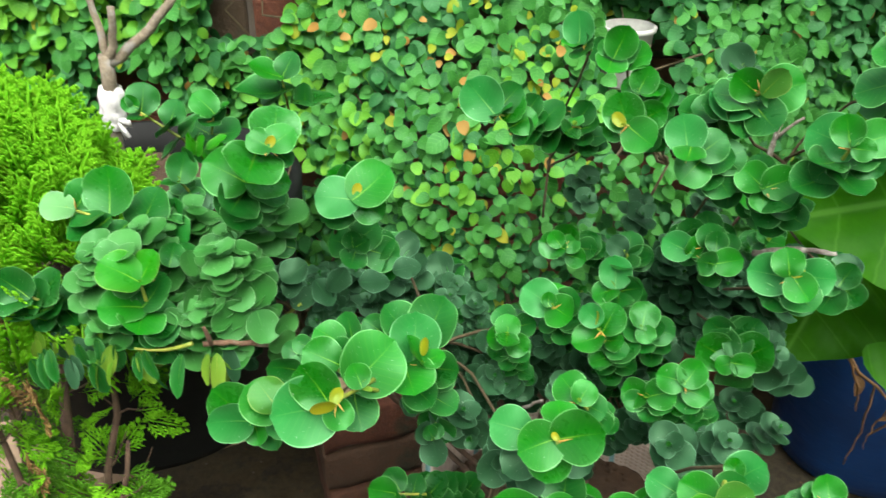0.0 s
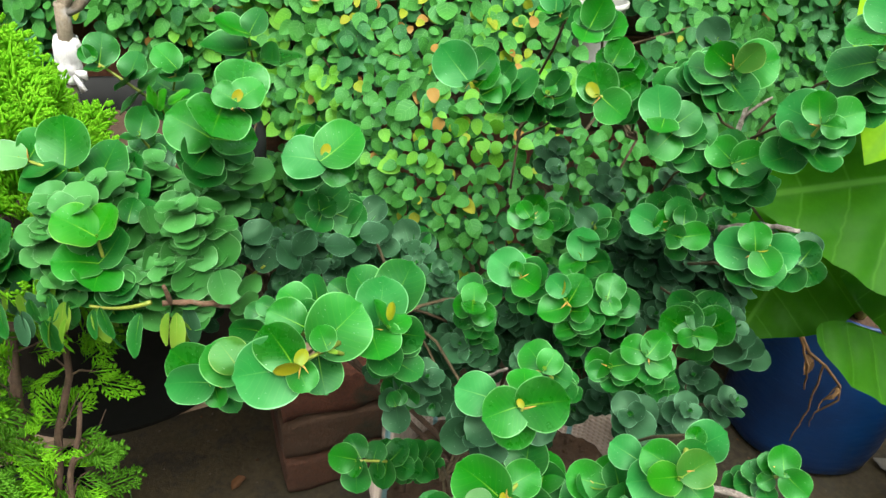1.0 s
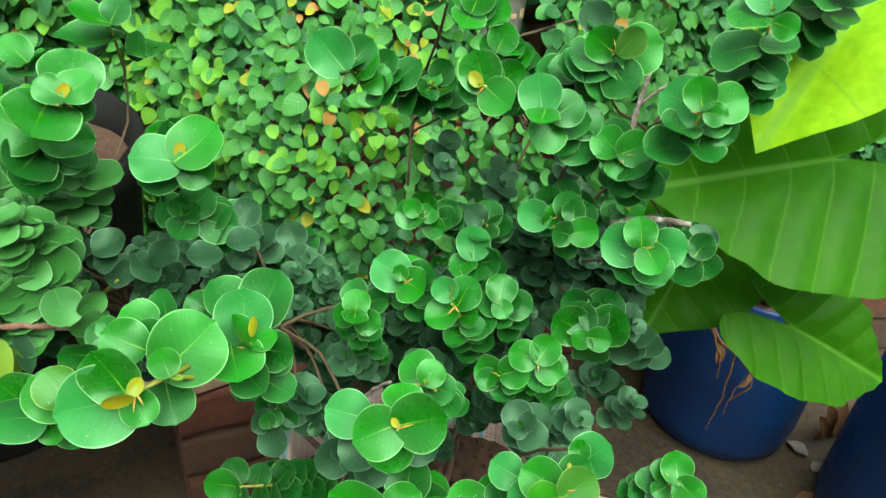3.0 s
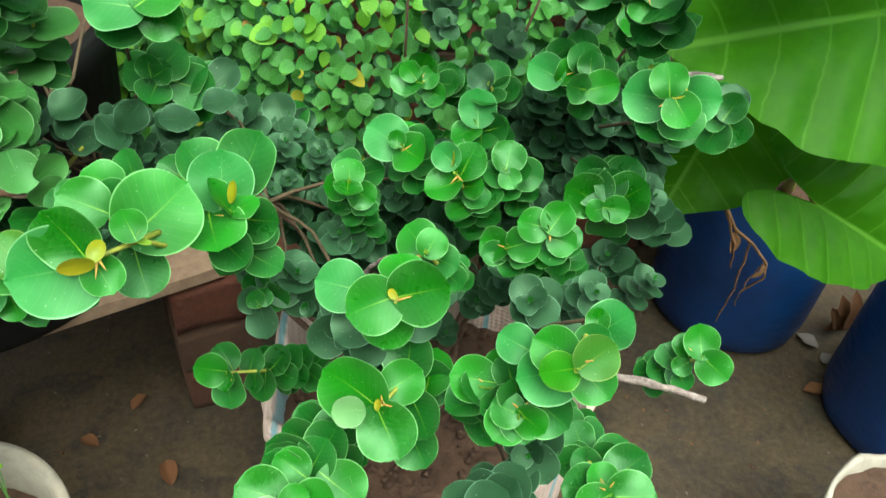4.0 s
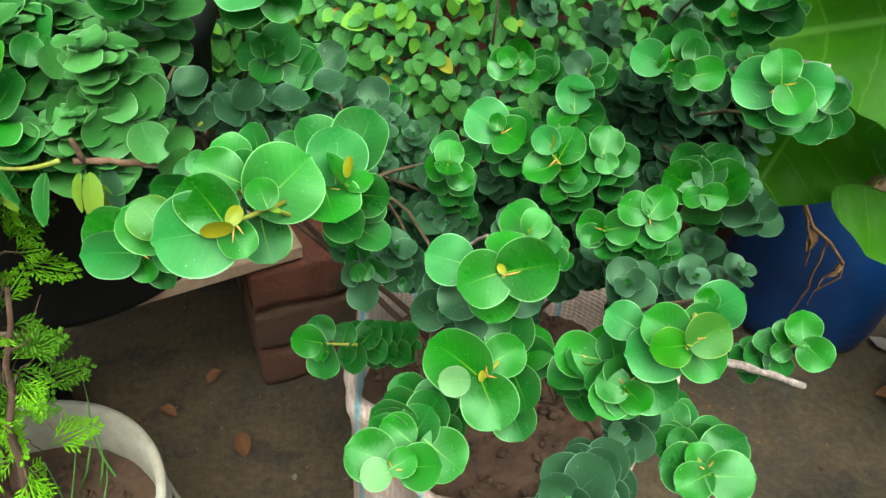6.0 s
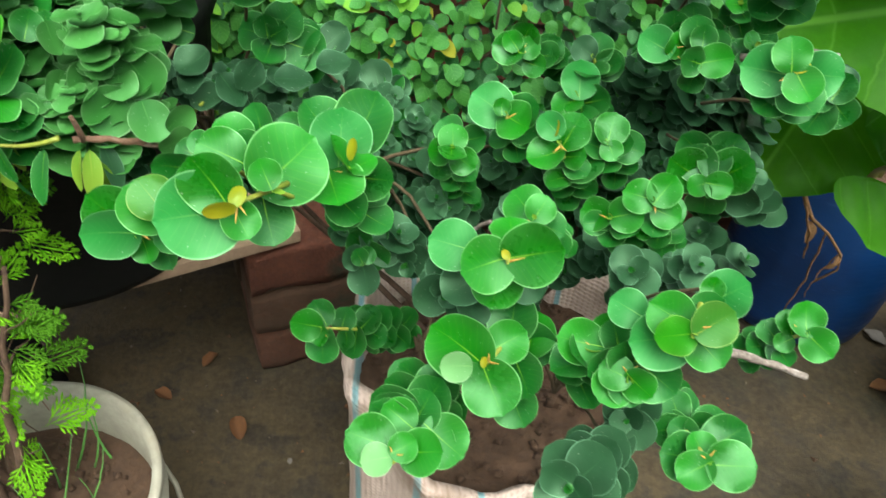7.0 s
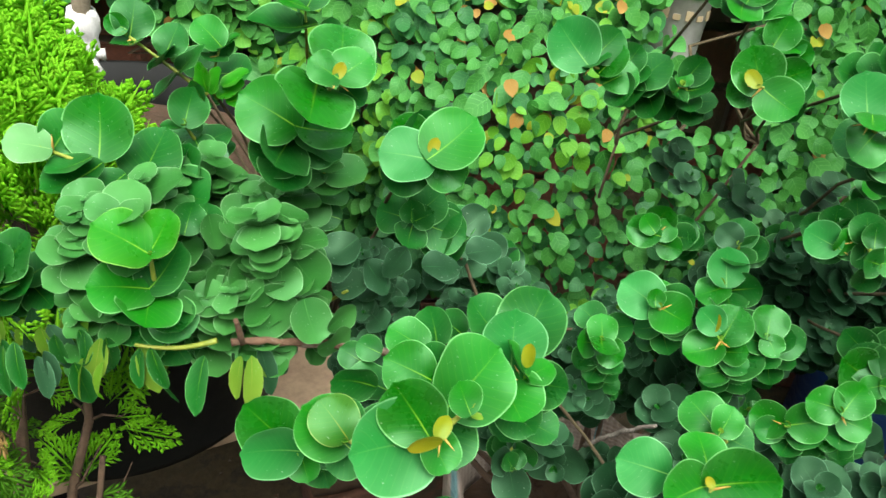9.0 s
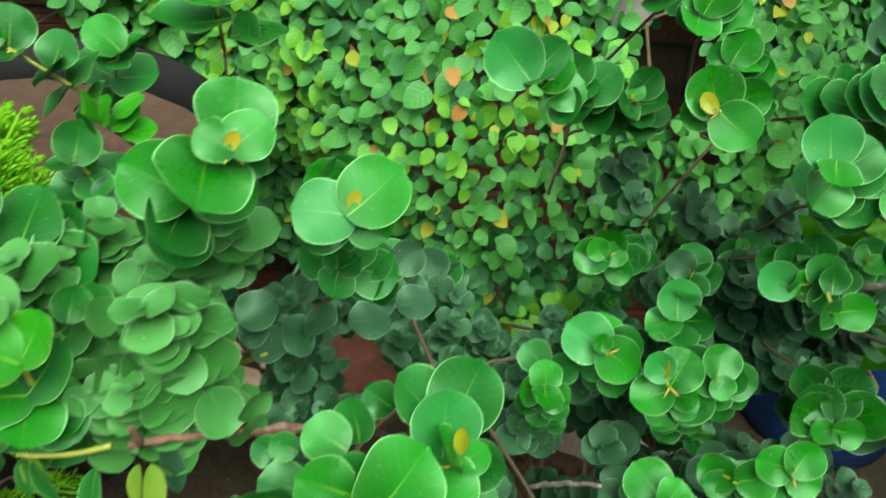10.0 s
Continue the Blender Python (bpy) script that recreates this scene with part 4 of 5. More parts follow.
crown_shoot((-0.0721, 0.5472, 0.7411), (0.48, -0.47, 0.74), 4, 5, 7.9, 38, [
    (-1, 0, 0, 11, 55, 55, 38, 0), (3, -2, -4, 37, -177, 10, -37, 9), (-3, -3, -4, 42, 30, 35, 30, 1), (-3, 22, -7, 29, 168, 35, -57, 1),
    (-3, 29, -11, 30, 172, 76, -67, 2), (-1, 7, -3, 29, -16, -39, 54, 1), (-2, 12, -9, 34, -157, -26, -60, 2),
])
crown_shoot((-0.0812, 0.5708, 0.6782), (-0.55, -0.62, 0.56), 7, 4, 8.0, 34, [
    (0, -1, -2, 18, 158, 83, -56, 2), (0, -1, -2, 18, -9, 37, 72, 2), (-1, 6, -4, 29, 150, -4, -54, 2), (0, 7, -3, 29, 20, 37, 59, 2),
    (8, 12, -10, 34, -2, -16, 58, 2), (38, 17, -18, 25, 29, 33, 46, 3), (1, 11, -11, 26, -98, -14, -20, 2),
])
crown_shoot((-0.2233, 0.4517, 0.7164), (0.11, -0.29, 0.95), 9, 5, 7.8, 34, [
    (2, -1, -1, 34, -179, 36, -20, 7), (-1, -1, -2, 28, 64, 45, 4, 7), (0, 2, -25, 35, -163, 16, -16, 1), (-5, 0, -27, 33, 56, 36, 12, 2),
    (-5, 7, -29, 33, -77, 5, -25, 1), (-3, 2, -37, 23, 34, 8, 56, 1), (-3, 9, -39, 27, -38, -26, 23, 2),
])
crown_shoot((-0.3039, 0.5265, 0.7375), (-0.88, -0.16, 0.45), 17, 9, 7.7, 41, [
    (4, 0, 0, 26, -160, 21, -38, 8), (0, 5, -4, 28, 58, 44, 54, 1), (26, 1, -5, 27, -146, -10, 3, 2), (26, 9, -12, 42, 95, 62, -1, 1),
    (32, 2, -10, 37, -144, -16, -10, 2), (44, 3, -16, 28, -141, -22, -13, 2), (48, 8, -27, 42, 66, 51, -1, 2), (55, 7, -23, 28, -138, -29, -19, 1),
    (72, 11, -36, 36, 72, 54, -16, 2),
])
crown_shoot((-0.3235, 0.7276, 0.7476), (-0.78, -0.05, 0.63), 5, 3, 14.5, 38, [
    (3, 1, 2, 19, -176, 26, -64, 1), (3, 1, -5, 33, 71, 64, 41, 2), (15, 1, -6, 26, -154, -6, 1, 2), (31, -2, -17, 30, 55, 56, 20, 2),
])
crown_shoot((-0.2563, 0.7656, 0.7295), (0.32, -0.41, 0.85), 3, 1, 24.5, 38, [
    (2, 0, -1, 32, 173, 51, -35, 1), (-2, -2, -3, 25, 29, 24, -6, 1),
])
crown_shoot((-0.2522, 0.6286, 0.7135), (-0.19, -0.51, 0.84), 6, 3, 7.5, 34, [
    (-1, -1, -2, 30, 69, 58, 39, 2), (2, -1, -2, 19, -161, 8, 2, 2), (20, 9, -17, 22, -101, -36, -31, 3),
])
crown_shoot((-0.3214, 0.4659, 0.6924), (-0.3, -0.6, 0.74), 8, 2, 7.9, 31, [
    (2, -1, -1, 31, -180, 45, -58, 2), (1, 2, -12, 23, 80, 50, 7, 2), (16, 2, -14, 36, -151, 9, 3, 2), (3, 0, -1, 29, -147, 5, -14, 2),
])
crown_shoot((-0.1541, 0.4621, 0.6721), (0.47, -0.88, 0.06), 0, 3, 10.5, 29, [
    (-1, 20, 33, 31, -26, -49, 59, 5), (0, 8, 13, 32, -134, -34, -66, 5), (0, 12, 5, 21, -53, -54, 15, 5), (9, 5, 8, 27, -53, -54, -6, 5),
    (24, -4, -6, 21, 39, 26, 96, 5), (19, -10, -18, 23, 30, 15, 107, 5), (-17, 16, 13, 23, -146, -61, -61, 5), (-23, 23, 24, 23, -114, -48, -57, 5),
    (-30, 26, 14, 21, -116, -47, -71, 5), (-42, 20, 19, 22, -106, -51, -75, 5), (-11, 0, -14, 21, -33, -47, 39, 5),
])
crown_shoot((-0.182, 0.4771, 0.6971), (0.24, -0.35, 0.91), 0, 3, 10.5, 29, [
    (28, 14, 23, 25, -162, 1, 1, 5), (38, 14, 23, 22, -170, 13, 2, 5), (35, 17, 13, 24, -163, 1, 4, 5), (19, 13, 6, 19, -163, 3, 7, 5),
    (49, 15, 10, 27, -163, -2, 0, 5), (6, 14, -5, 23, -6, -36, 23, 5), (-22, 20, 19, 21, -51, -59, -19, 5), (-35, 13, 8, 20, 72, 51, 36, 2),
    (-24, 19, 4, 20, 92, 57, 1, 2),
])
crown_shoot((-0.1212, 0.5201, 0.6502), (0.56, -0.42, 0.71), 0, 3, 10.5, 27, [
    (4, 18, 29, 26, -149, -26, -22, 3), (-1, 10, 16, 19, -150, -22, -25, 3), (-11, 4, -7, 24, 26, 15, 22, 3), (9, 16, 13, 27, -30, -46, -6, 3),
    (37, 22, 22, 25, -134, -43, -83, 3), (48, 16, 11, 27, 9, 1, 12, 3), (78, 21, 20, 25, 11, 9, 14, 3), (-9, 36, 33, 22, -177, 18, -58, 2),
])
crown_shoot((-0.1857, 0.8039, 0.7625), (0.04, -0.48, 0.88), 0, 4, 15.5, 38, [
    (4, -3, -5, 41, -174, 22, -13, 1), (1, -2, -4, 32, 40, 54, 24, 2), (24, -5, -40, 30, 85, 69, -27, 2), (11, 5, -23, 63, -168, 4, -2, 2),
    (7, -1, -33, 51, 17, 11, 2, 2), (-4, 20, -15, 37, -144, -50, -3, 2),
])
crown_shoot((-0.234, 0.6432, 0.7372), (-0.19, -0.51, 0.84), 0, 1, 7.5, 34, [
    (-3, -1, -2, 22, 141, 65, -94, 7), (1, -2, -4, 21, 60, 56, -19, 7), (5, -3, -6, 23, 34, 29, 3, 7), (8, 1, 1, 23, 33, 28, -4, 7),
    (11, -5, -8, 23, 26, 14, 12, 7), (-5, -5, -8, 17, 164, 55, -111, 2),
])
crown_shoot((0.3383, 0.5224, 0.8738), (-0.33, -0.43, 0.84), 12, 5, 7.3, 29, [
    (0, -1, -2, 32, 113, 58, -53, 9), (1, -3, -5, 31, 148, 2, -31, 1), (0, -4, -6, 18, -34, -10, 77, 1), (4, 3, -24, 37, 154, -20, -31, 2),
    (0, 4, -24, 26, -30, 5, 24, 2), (10, 11, -42, 30, 155, -22, -26, 2), (7, 12, -39, 24, -39, -26, 67, 2),
])
crown_shoot((-0.0891, 0.4195, 0.6732), (-0.4, -0.44, 0.8), 0, 4, 7.9, 32, [
    (17, 10, 3, 25, 154, 23, -16, 1), (-3, -1, -17, 25, 165, 14, -8, 2), (-8, 16, -5, 15, 164, 18, -46, 2), (24, 17, 0, 24, 112, 46, -44, 2),
    (-18, 20, -16, 16, 161, 22, -44, 2),
])


def plum_blade(wide, bowl, bend, wave, seed, rows=24, half=5):
    """A round leathery leaf one unit long, from the origin along y, facing z: a shallow bowl with a grooved midrib and a small hard point."""
    q0 = random.Random(seed)
    ph, lean = q0.uniform(0, 6), q0.uniform(-0.05, 0.05)
    verts, faces, uvs = [], [], []
    n = 2 * half + 1
    for i in range(rows + 1):
        s = 0.5 - 0.5 * math.cos(math.pi * i / rows)
        w = 0.5 * wide * (4 * s * (1 - s)) ** 0.46 * (1 + 0.10 * (s - 0.45)) if 0 < i < rows else 0.016
        for j in range(-half, half + 1):
            q = math.copysign(abs(j / half) ** 0.85, j)
            x = w * q
            z = bowl * ((2 * x) ** 2 * 0.5 + (2 * s - 1) ** 2 * 0.3) - bend * (s - 0.3) ** 2 + 0.012 * min(1.0, abs(j) / 1.0) * min(1.0, 4 * s) + wave * w * q * q * math.sin(7 * s + ph + (q > 0) * 2.1)
            verts.append((x + lean * s * (1 - s), s if i < rows else 1.03, z))
            uvs.append((0.5 + 0.5 * q, s))
    for i in range(rows):
        for j in range(n - 1):
            faces.append((i * n + j, i * n + j + 1, (i + 1) * n + j + 1, (i + 1) * n + j))
    return verts, faces, uvs


LEAF_FORMS = [(1.03, 0.22, 0.04, 0.08, 1), (1.06, 0.10, 0.24, 0.14, 2), (0.98, 0.30, -0.03, 0.12, 3), (0.72, 0.3, 0.0, 0.0, 4)]
PLUM_LEAVES = [plum_blade(*f, rows=13, half=3) for f in LEAF_FORMS]
LEAF_SET = [LEAF_TIP, LEAF_BRIGHT, LEAF_MID, LEAF_OLD_SHADED, LEAF_YELLOW, LEAF_DUSTY, LEAF_RUSSET, LEAF_LIME, LEAF_PALE, LEAF_SHEEN]


def headed(at, size, heading, pitch, roll):
    """The pose of a leaf by the way that it points."""
    h, p, w = radians(heading), radians(pitch), radians(roll)
    y = Vector((math.cos(p) * math.cos(h), math.cos(p) * math.sin(h), math.sin(p)))
    side = y.cross(Vector((0, 0, 1))).normalized()
    z = side.cross(y) * math.cos(w) + side * math.sin(w)
    return Matrix.Translation(at) @ Matrix((y.cross(z), y, z)).transposed().to_4x4() @ Matrix.Diagonal((size, size, size, 1))


def leaf_pose(at, axis, out, rise, size, roll=0.0):
    y = (out * math.cos(rise) + axis * math.sin(rise)).normalized()
    z = (axis * math.cos(rise) - out * math.sin(rise)).normalized()
    return Matrix.Translation(at) @ Matrix((y.cross(z), y, z)).transposed().to_4x4() @ Matrix.Rotation(roll, 4, "Y") @ Matrix.Diagonal((size, size, size, 1))


def shoot_leaves(tip, axis, pairs, gap, size, age, r, aim=-1, lift=0.25, first=0):
    """Crosswise pairs of leaves down a shoot: (pose, shape, material slot)."""
    axis, a, b = frame_of(axis)
    turn = r.uniform(0, math.pi) if aim < 0 else radians(aim - 90)
    bud = 0.36 if age == 3 else r.uniform(0.15, 0.27)
    young = r.uniform(0.8, 0.95) if age == 3 else r.uniform(0.66, 0.85) if aim >= 0 else r.uniform(0.5, 0.75)
    face = (axis * (1 - lift) + Vector((0, -0.25, 0.97)) * lift).normalized()
    for k in range(first, pairs + 1):
        s = bud if k == 0 else young if k == 1 else r.uniform(0.93, 1.05) if k == 2 else r.uniform(0.78, 0.95)
        rise = radians((34 if age == 3 else 60, 30, 20, 13)[k] if k < 4 else 9 - 2.4 * min(k, 8)) * (0.3 if age == 4 else 0.55 if aim >= 0 else 1.0)
        at = tip - axis * gap * (k - 0.45 if k else 0.25)
        for side in (0, math.pi):
            w = turn + k * math.pi / 2 + side + r.uniform(-0.16, 0.16)
            out = a * math.cos(w) + b * math.sin(w)
            q = s * size * r.uniform(0.9, 1.06)
            if age in (0, 3):
                slot = (0 if age == 3 else 4) if k == 0 else 1 if k < 3 else 2
            elif age == 4:
                slot = 5
            elif age == 1:
                slot = 4 if k == 0 else 1 if k == 1 else 2
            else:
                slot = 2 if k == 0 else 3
            if k:
                out = (out - face * out.dot(face)).normalized()
            yield leaf_pose(at + out * (-0.06 if k == 0 else -0.08) * q, face if k else axis, out, rise + r.uniform(-0.18, 0.18) * (2.0 if age == 4 else 1.0), q, r.uniform(-0.17, 0.17)), r.randrange(3) if k else 3, slot


def natal_plum():
    shrub = thing("natal_plum", (POT.x, POT.y, 0.26), "spreading natal plum shrub with stacked round glossy green leaves", "shrub")
    fine = [plum_blade(*f) for f in LEAF_FORMS]
    meshes = [[Shape().put(b).mesh("leaf", m) for b in fine] for m in LEAF_SET]
    r = random.Random(11)
    foot = POT + Vector((0, 0, 0.262))
    hubs = [Vector(p) for p in ((-0.005, 0.54, 0.585), (0.04, 0.47, 0.44), (0.16, 0.44, 0.42), (0.19, 0.54, 0.48), (0.12, 0.65, 0.52), (0.23, 0.65, 0.58), (-0.14, 0.58, 0.57), (-0.2, 0.67, 0.59), (0.12, 0.77, 0.66), (0.25, 0.75, 0.68), (0.36, 0.71, 0.70))]
    for k, h in enumerate(hubs):
        base = foot + Vector((0.02 * math.cos(k * 2.4), 0.02 * math.sin(k * 2.4), 0))
        part("branch", Shape().put(tube(bent(base, h, (0, 0.10, -0.06) if h.y > 0.69 else (0, 0.03, -0.02), 9, 0.004, k), taper(0.003 if h.y > 0.69 else 0.0046, 0.0014, 9), 8)).mesh("branch", BARK_BROWN), shrub)
    loose, leaves = Shape(), 0
    q = random.Random(41)
    for tip, axis, pairs, first, gap, size, rows in CROWN:
        end = tip - axis * gap * (max(pairs, first) + 0.5)
        hub = min(hubs, key=lambda h: (h - end).length)
        line = bent(hub, end, (0, 0.045, -0.02), 6, 0.003, int(tip.x * 999)) + [end.lerp(tip - axis * gap * 0.3, s) for s in (0.35, 0.7, 1.0)]
        stem = Shape().put(tube(line[:7], taper(0.0018, 0.0013, 6), 6), slot=0).put(tube(line[6:], taper(0.0019, 0.0011, 3), 6), slot=1)
        shoot = part("shoot", stem.mesh("shoot", STEM_BROWN, STEM), shrub)
        _, a, b = frame_of(axis)
        if any(row[7] == 1 for row in rows):
            w = q.uniform(0, 6.28)
            for turn in (-0.5, 0.5):
                root = tip - axis * gap * 0.5
                point = root + (a * math.cos(w + turn) + b * math.sin(w + turn)) * 0.010 + axis * 0.004
                part("thorn", Shape().put(tube([root, root.lerp(point, 0.5), point], (0.0009, 0.0006, 0.0001), 5)).mesh("thorn", THORN), shoot)
        if min(row[3] for row in rows) > 12 and pairs:
            for m, k, slot in list(shoot_leaves(tip + axis * 0.001, axis, 0, gap, 0.022, 0, q, -1)):
                loose.put(PLUM_LEAVES[k], m, slot)
        for dx, dy, dz, length, heading, pitch, roll, slot in rows:
            small = length < 13
            m = headed(tip + Vector((dx, dy, dz)) / 1000, length / 1000, heading, pitch + (0 if small else q.uniform(-3, 3)), roll + (0 if small else q.uniform(-4, 4)))
            k = 3 if small or slot == 0 else q.randrange(3)
            if leaves < 300 and not small:
                leaves += 1
                part("leaf", meshes[slot][k], shoot, m=m)
            else:
                loose.put(PLUM_LEAVES[k], m, slot)
        for m, k, slot in shoot_leaves(tip, axis, pairs, gap, size, 1, q, -1, 0.25, first):
            loose.put(PLUM_LEAVES[k], m, 2 if first < 4 and slot < 3 else slot)
    order = sorted(SHOOTS, key=lambda q: q[1])
    for row in order:
        tip, axis = Vector(row[:3]), Vector(row[3:6]).normalized()
        pairs, gap, size, age = row[6], row[7] / 1000, row[8] / 1000, row[9]
        if age == 4:
            size, gap = size * 0.76, gap * 0.8
        end = tip - axis * gap * (pairs + 0.5)
        hub = min(hubs, key=lambda h: (h - end).length)
        line = [p for p in bent(hub, end, (0, 0.045, -0.02), 6, 0.003, int(tip.x * 999))] + [end.lerp(tip - axis * gap * 0.5, s) for s in (0.35, 0.7, 1.0)]
        stem = Shape().put(tube(line[:7], taper(0.0018, 0.0013, 6), 6), slot=0).put(tube(line[6:], taper(0.0019, 0.0011, 3), 6), slot=1)
        part("shoot", stem.mesh("shoot", STEM_BROWN, STEM), shrub)
        for m, k, slot in shoot_leaves(tip, axis, pairs, gap, size, age, r, row[10], row[11] / 100):
            loose.put(PLUM_LEAVES[k], m, slot)
    # old leaves inside the crown, mostly in the shade-darkened green
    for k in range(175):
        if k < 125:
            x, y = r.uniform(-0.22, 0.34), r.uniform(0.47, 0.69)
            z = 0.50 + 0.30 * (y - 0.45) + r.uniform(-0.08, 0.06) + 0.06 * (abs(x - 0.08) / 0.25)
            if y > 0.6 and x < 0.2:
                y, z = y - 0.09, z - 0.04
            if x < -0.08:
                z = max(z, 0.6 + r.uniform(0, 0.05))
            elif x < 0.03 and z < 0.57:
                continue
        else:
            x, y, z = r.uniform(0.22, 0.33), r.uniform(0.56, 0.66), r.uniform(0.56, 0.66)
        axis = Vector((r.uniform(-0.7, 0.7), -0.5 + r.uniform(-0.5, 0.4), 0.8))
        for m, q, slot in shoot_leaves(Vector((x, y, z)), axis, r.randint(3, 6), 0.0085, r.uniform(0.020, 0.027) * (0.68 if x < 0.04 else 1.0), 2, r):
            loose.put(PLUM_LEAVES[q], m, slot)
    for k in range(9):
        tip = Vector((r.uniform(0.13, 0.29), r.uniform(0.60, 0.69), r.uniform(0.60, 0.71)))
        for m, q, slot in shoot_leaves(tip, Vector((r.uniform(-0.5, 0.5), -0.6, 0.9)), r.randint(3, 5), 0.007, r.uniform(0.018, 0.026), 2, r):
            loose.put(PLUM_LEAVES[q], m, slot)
    for k in range(10):
        tip = Vector((r.uniform(0.22, 0.31), r.uniform(0.58, 0.68), r.uniform(0.62, 0.72)))
        for m, q, slot in shoot_leaves(tip, Vector((r.uniform(-0.5, 0.3), -0.6, 0.9)), r.randint(3, 5), 0.008, r.uniform(0.02, 0.028), r.choice((1, 2, 2)), r):
            loose.put(PLUM_LEAVES[q], m, slot)
    for k in range(30):
        tip = Vector((r.uniform(0.14, 0.33), r.uniform(0.54, 0.65), r.uniform(0.52, 0.61)))
        for m, q, slot in shoot_leaves(tip, Vector((r.uniform(-0.5, 0.5), -0.6, 0.9)), r.randint(3, 6), 0.0075, r.uniform(0.018, 0.026), r.choice((1, 2, 2)), r):
            loose.put(PLUM_LEAVES[q], m, slot)
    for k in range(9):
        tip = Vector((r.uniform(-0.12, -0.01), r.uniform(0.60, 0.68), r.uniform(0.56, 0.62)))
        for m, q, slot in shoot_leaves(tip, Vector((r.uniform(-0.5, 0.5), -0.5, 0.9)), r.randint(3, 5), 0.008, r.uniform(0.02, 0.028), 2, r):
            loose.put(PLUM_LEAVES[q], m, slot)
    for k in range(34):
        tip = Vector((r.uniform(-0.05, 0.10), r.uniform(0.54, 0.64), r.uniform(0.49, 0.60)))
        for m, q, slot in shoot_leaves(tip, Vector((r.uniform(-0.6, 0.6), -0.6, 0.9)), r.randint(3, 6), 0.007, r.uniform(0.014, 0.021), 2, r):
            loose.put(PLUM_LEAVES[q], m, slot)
    # tight stacks of flat dusty leaves on the left
    for k in range(26):
        tip = Vector((r.uniform(-0.27, -0.15), r.uniform(0.46, 0.56), r.uniform(0.68, 0.735)))
        for m, q, slot in shoot_leaves(tip, Vector((r.uniform(-0.35, 0.35), -0.05 + r.uniform(-0.25, 0.25), 1)), r.randint(6, 9), 0.0075, r.uniform(0.020, 0.028), 4, r):
            loose.put(PLUM_LEAVES[q], m, slot)
    part("foliage", loose.mesh("foliage", *LEAF_SET), shrub, "older dusty blue-green leaves", kind="stuff")


natal_plum()


# ---- thuja in a white bucket ----
def frond(seed):
    """A flat spray of scale leaves, one unit long along y, facing z."""
    r = random.Random(seed)
    s = Shape()

    def strip(a, b, w):
        d = (b - a).normalized()
        side = Vector((d.y, -d.x, 0)) * w
        up = Vector((0, 0, w * 0.6))
        mid = a.lerp(b, 0.6)
        v = [a, mid + side, mid + up, mid - side, mid - up, b]
        s.put(([tuple(p) for p in v], [(0, 1, 2), (0, 2, 3), (0, 3, 4), (0, 4, 1), (5, 2, 1), (5, 3, 2), (5, 4, 3), (5, 1, 4)], None))

    strip(Vector((0, 0, 0)), Vector((0, 1, 0.03)), 0.026)
    for k in range(10):
        y = 0.1 + k * 0.085
        length = (0.5 - 0.04 * k) * r.uniform(0.85, 1.15)
        side = 1 if k % 2 else -1
        a = Vector((0, y, 0.02 * y))
        b = a + Vector((side * math.sin(0.7), math.cos(0.7), r.uniform(-0.12, 0.12))) * length
        strip(a, b, 0.026)
        for j in range(3):
            c = a.lerp(b, 0.25 + 0.25 * j)
            for t in (0.55, -0.55):
                w = side * 0.7 + t
                strip(c, c + Vector((math.sin(w), math.cos(w), r.uniform(-0.2, 0.2))) * length * (0.5 - 0.07 * j), 0.024)
    return s


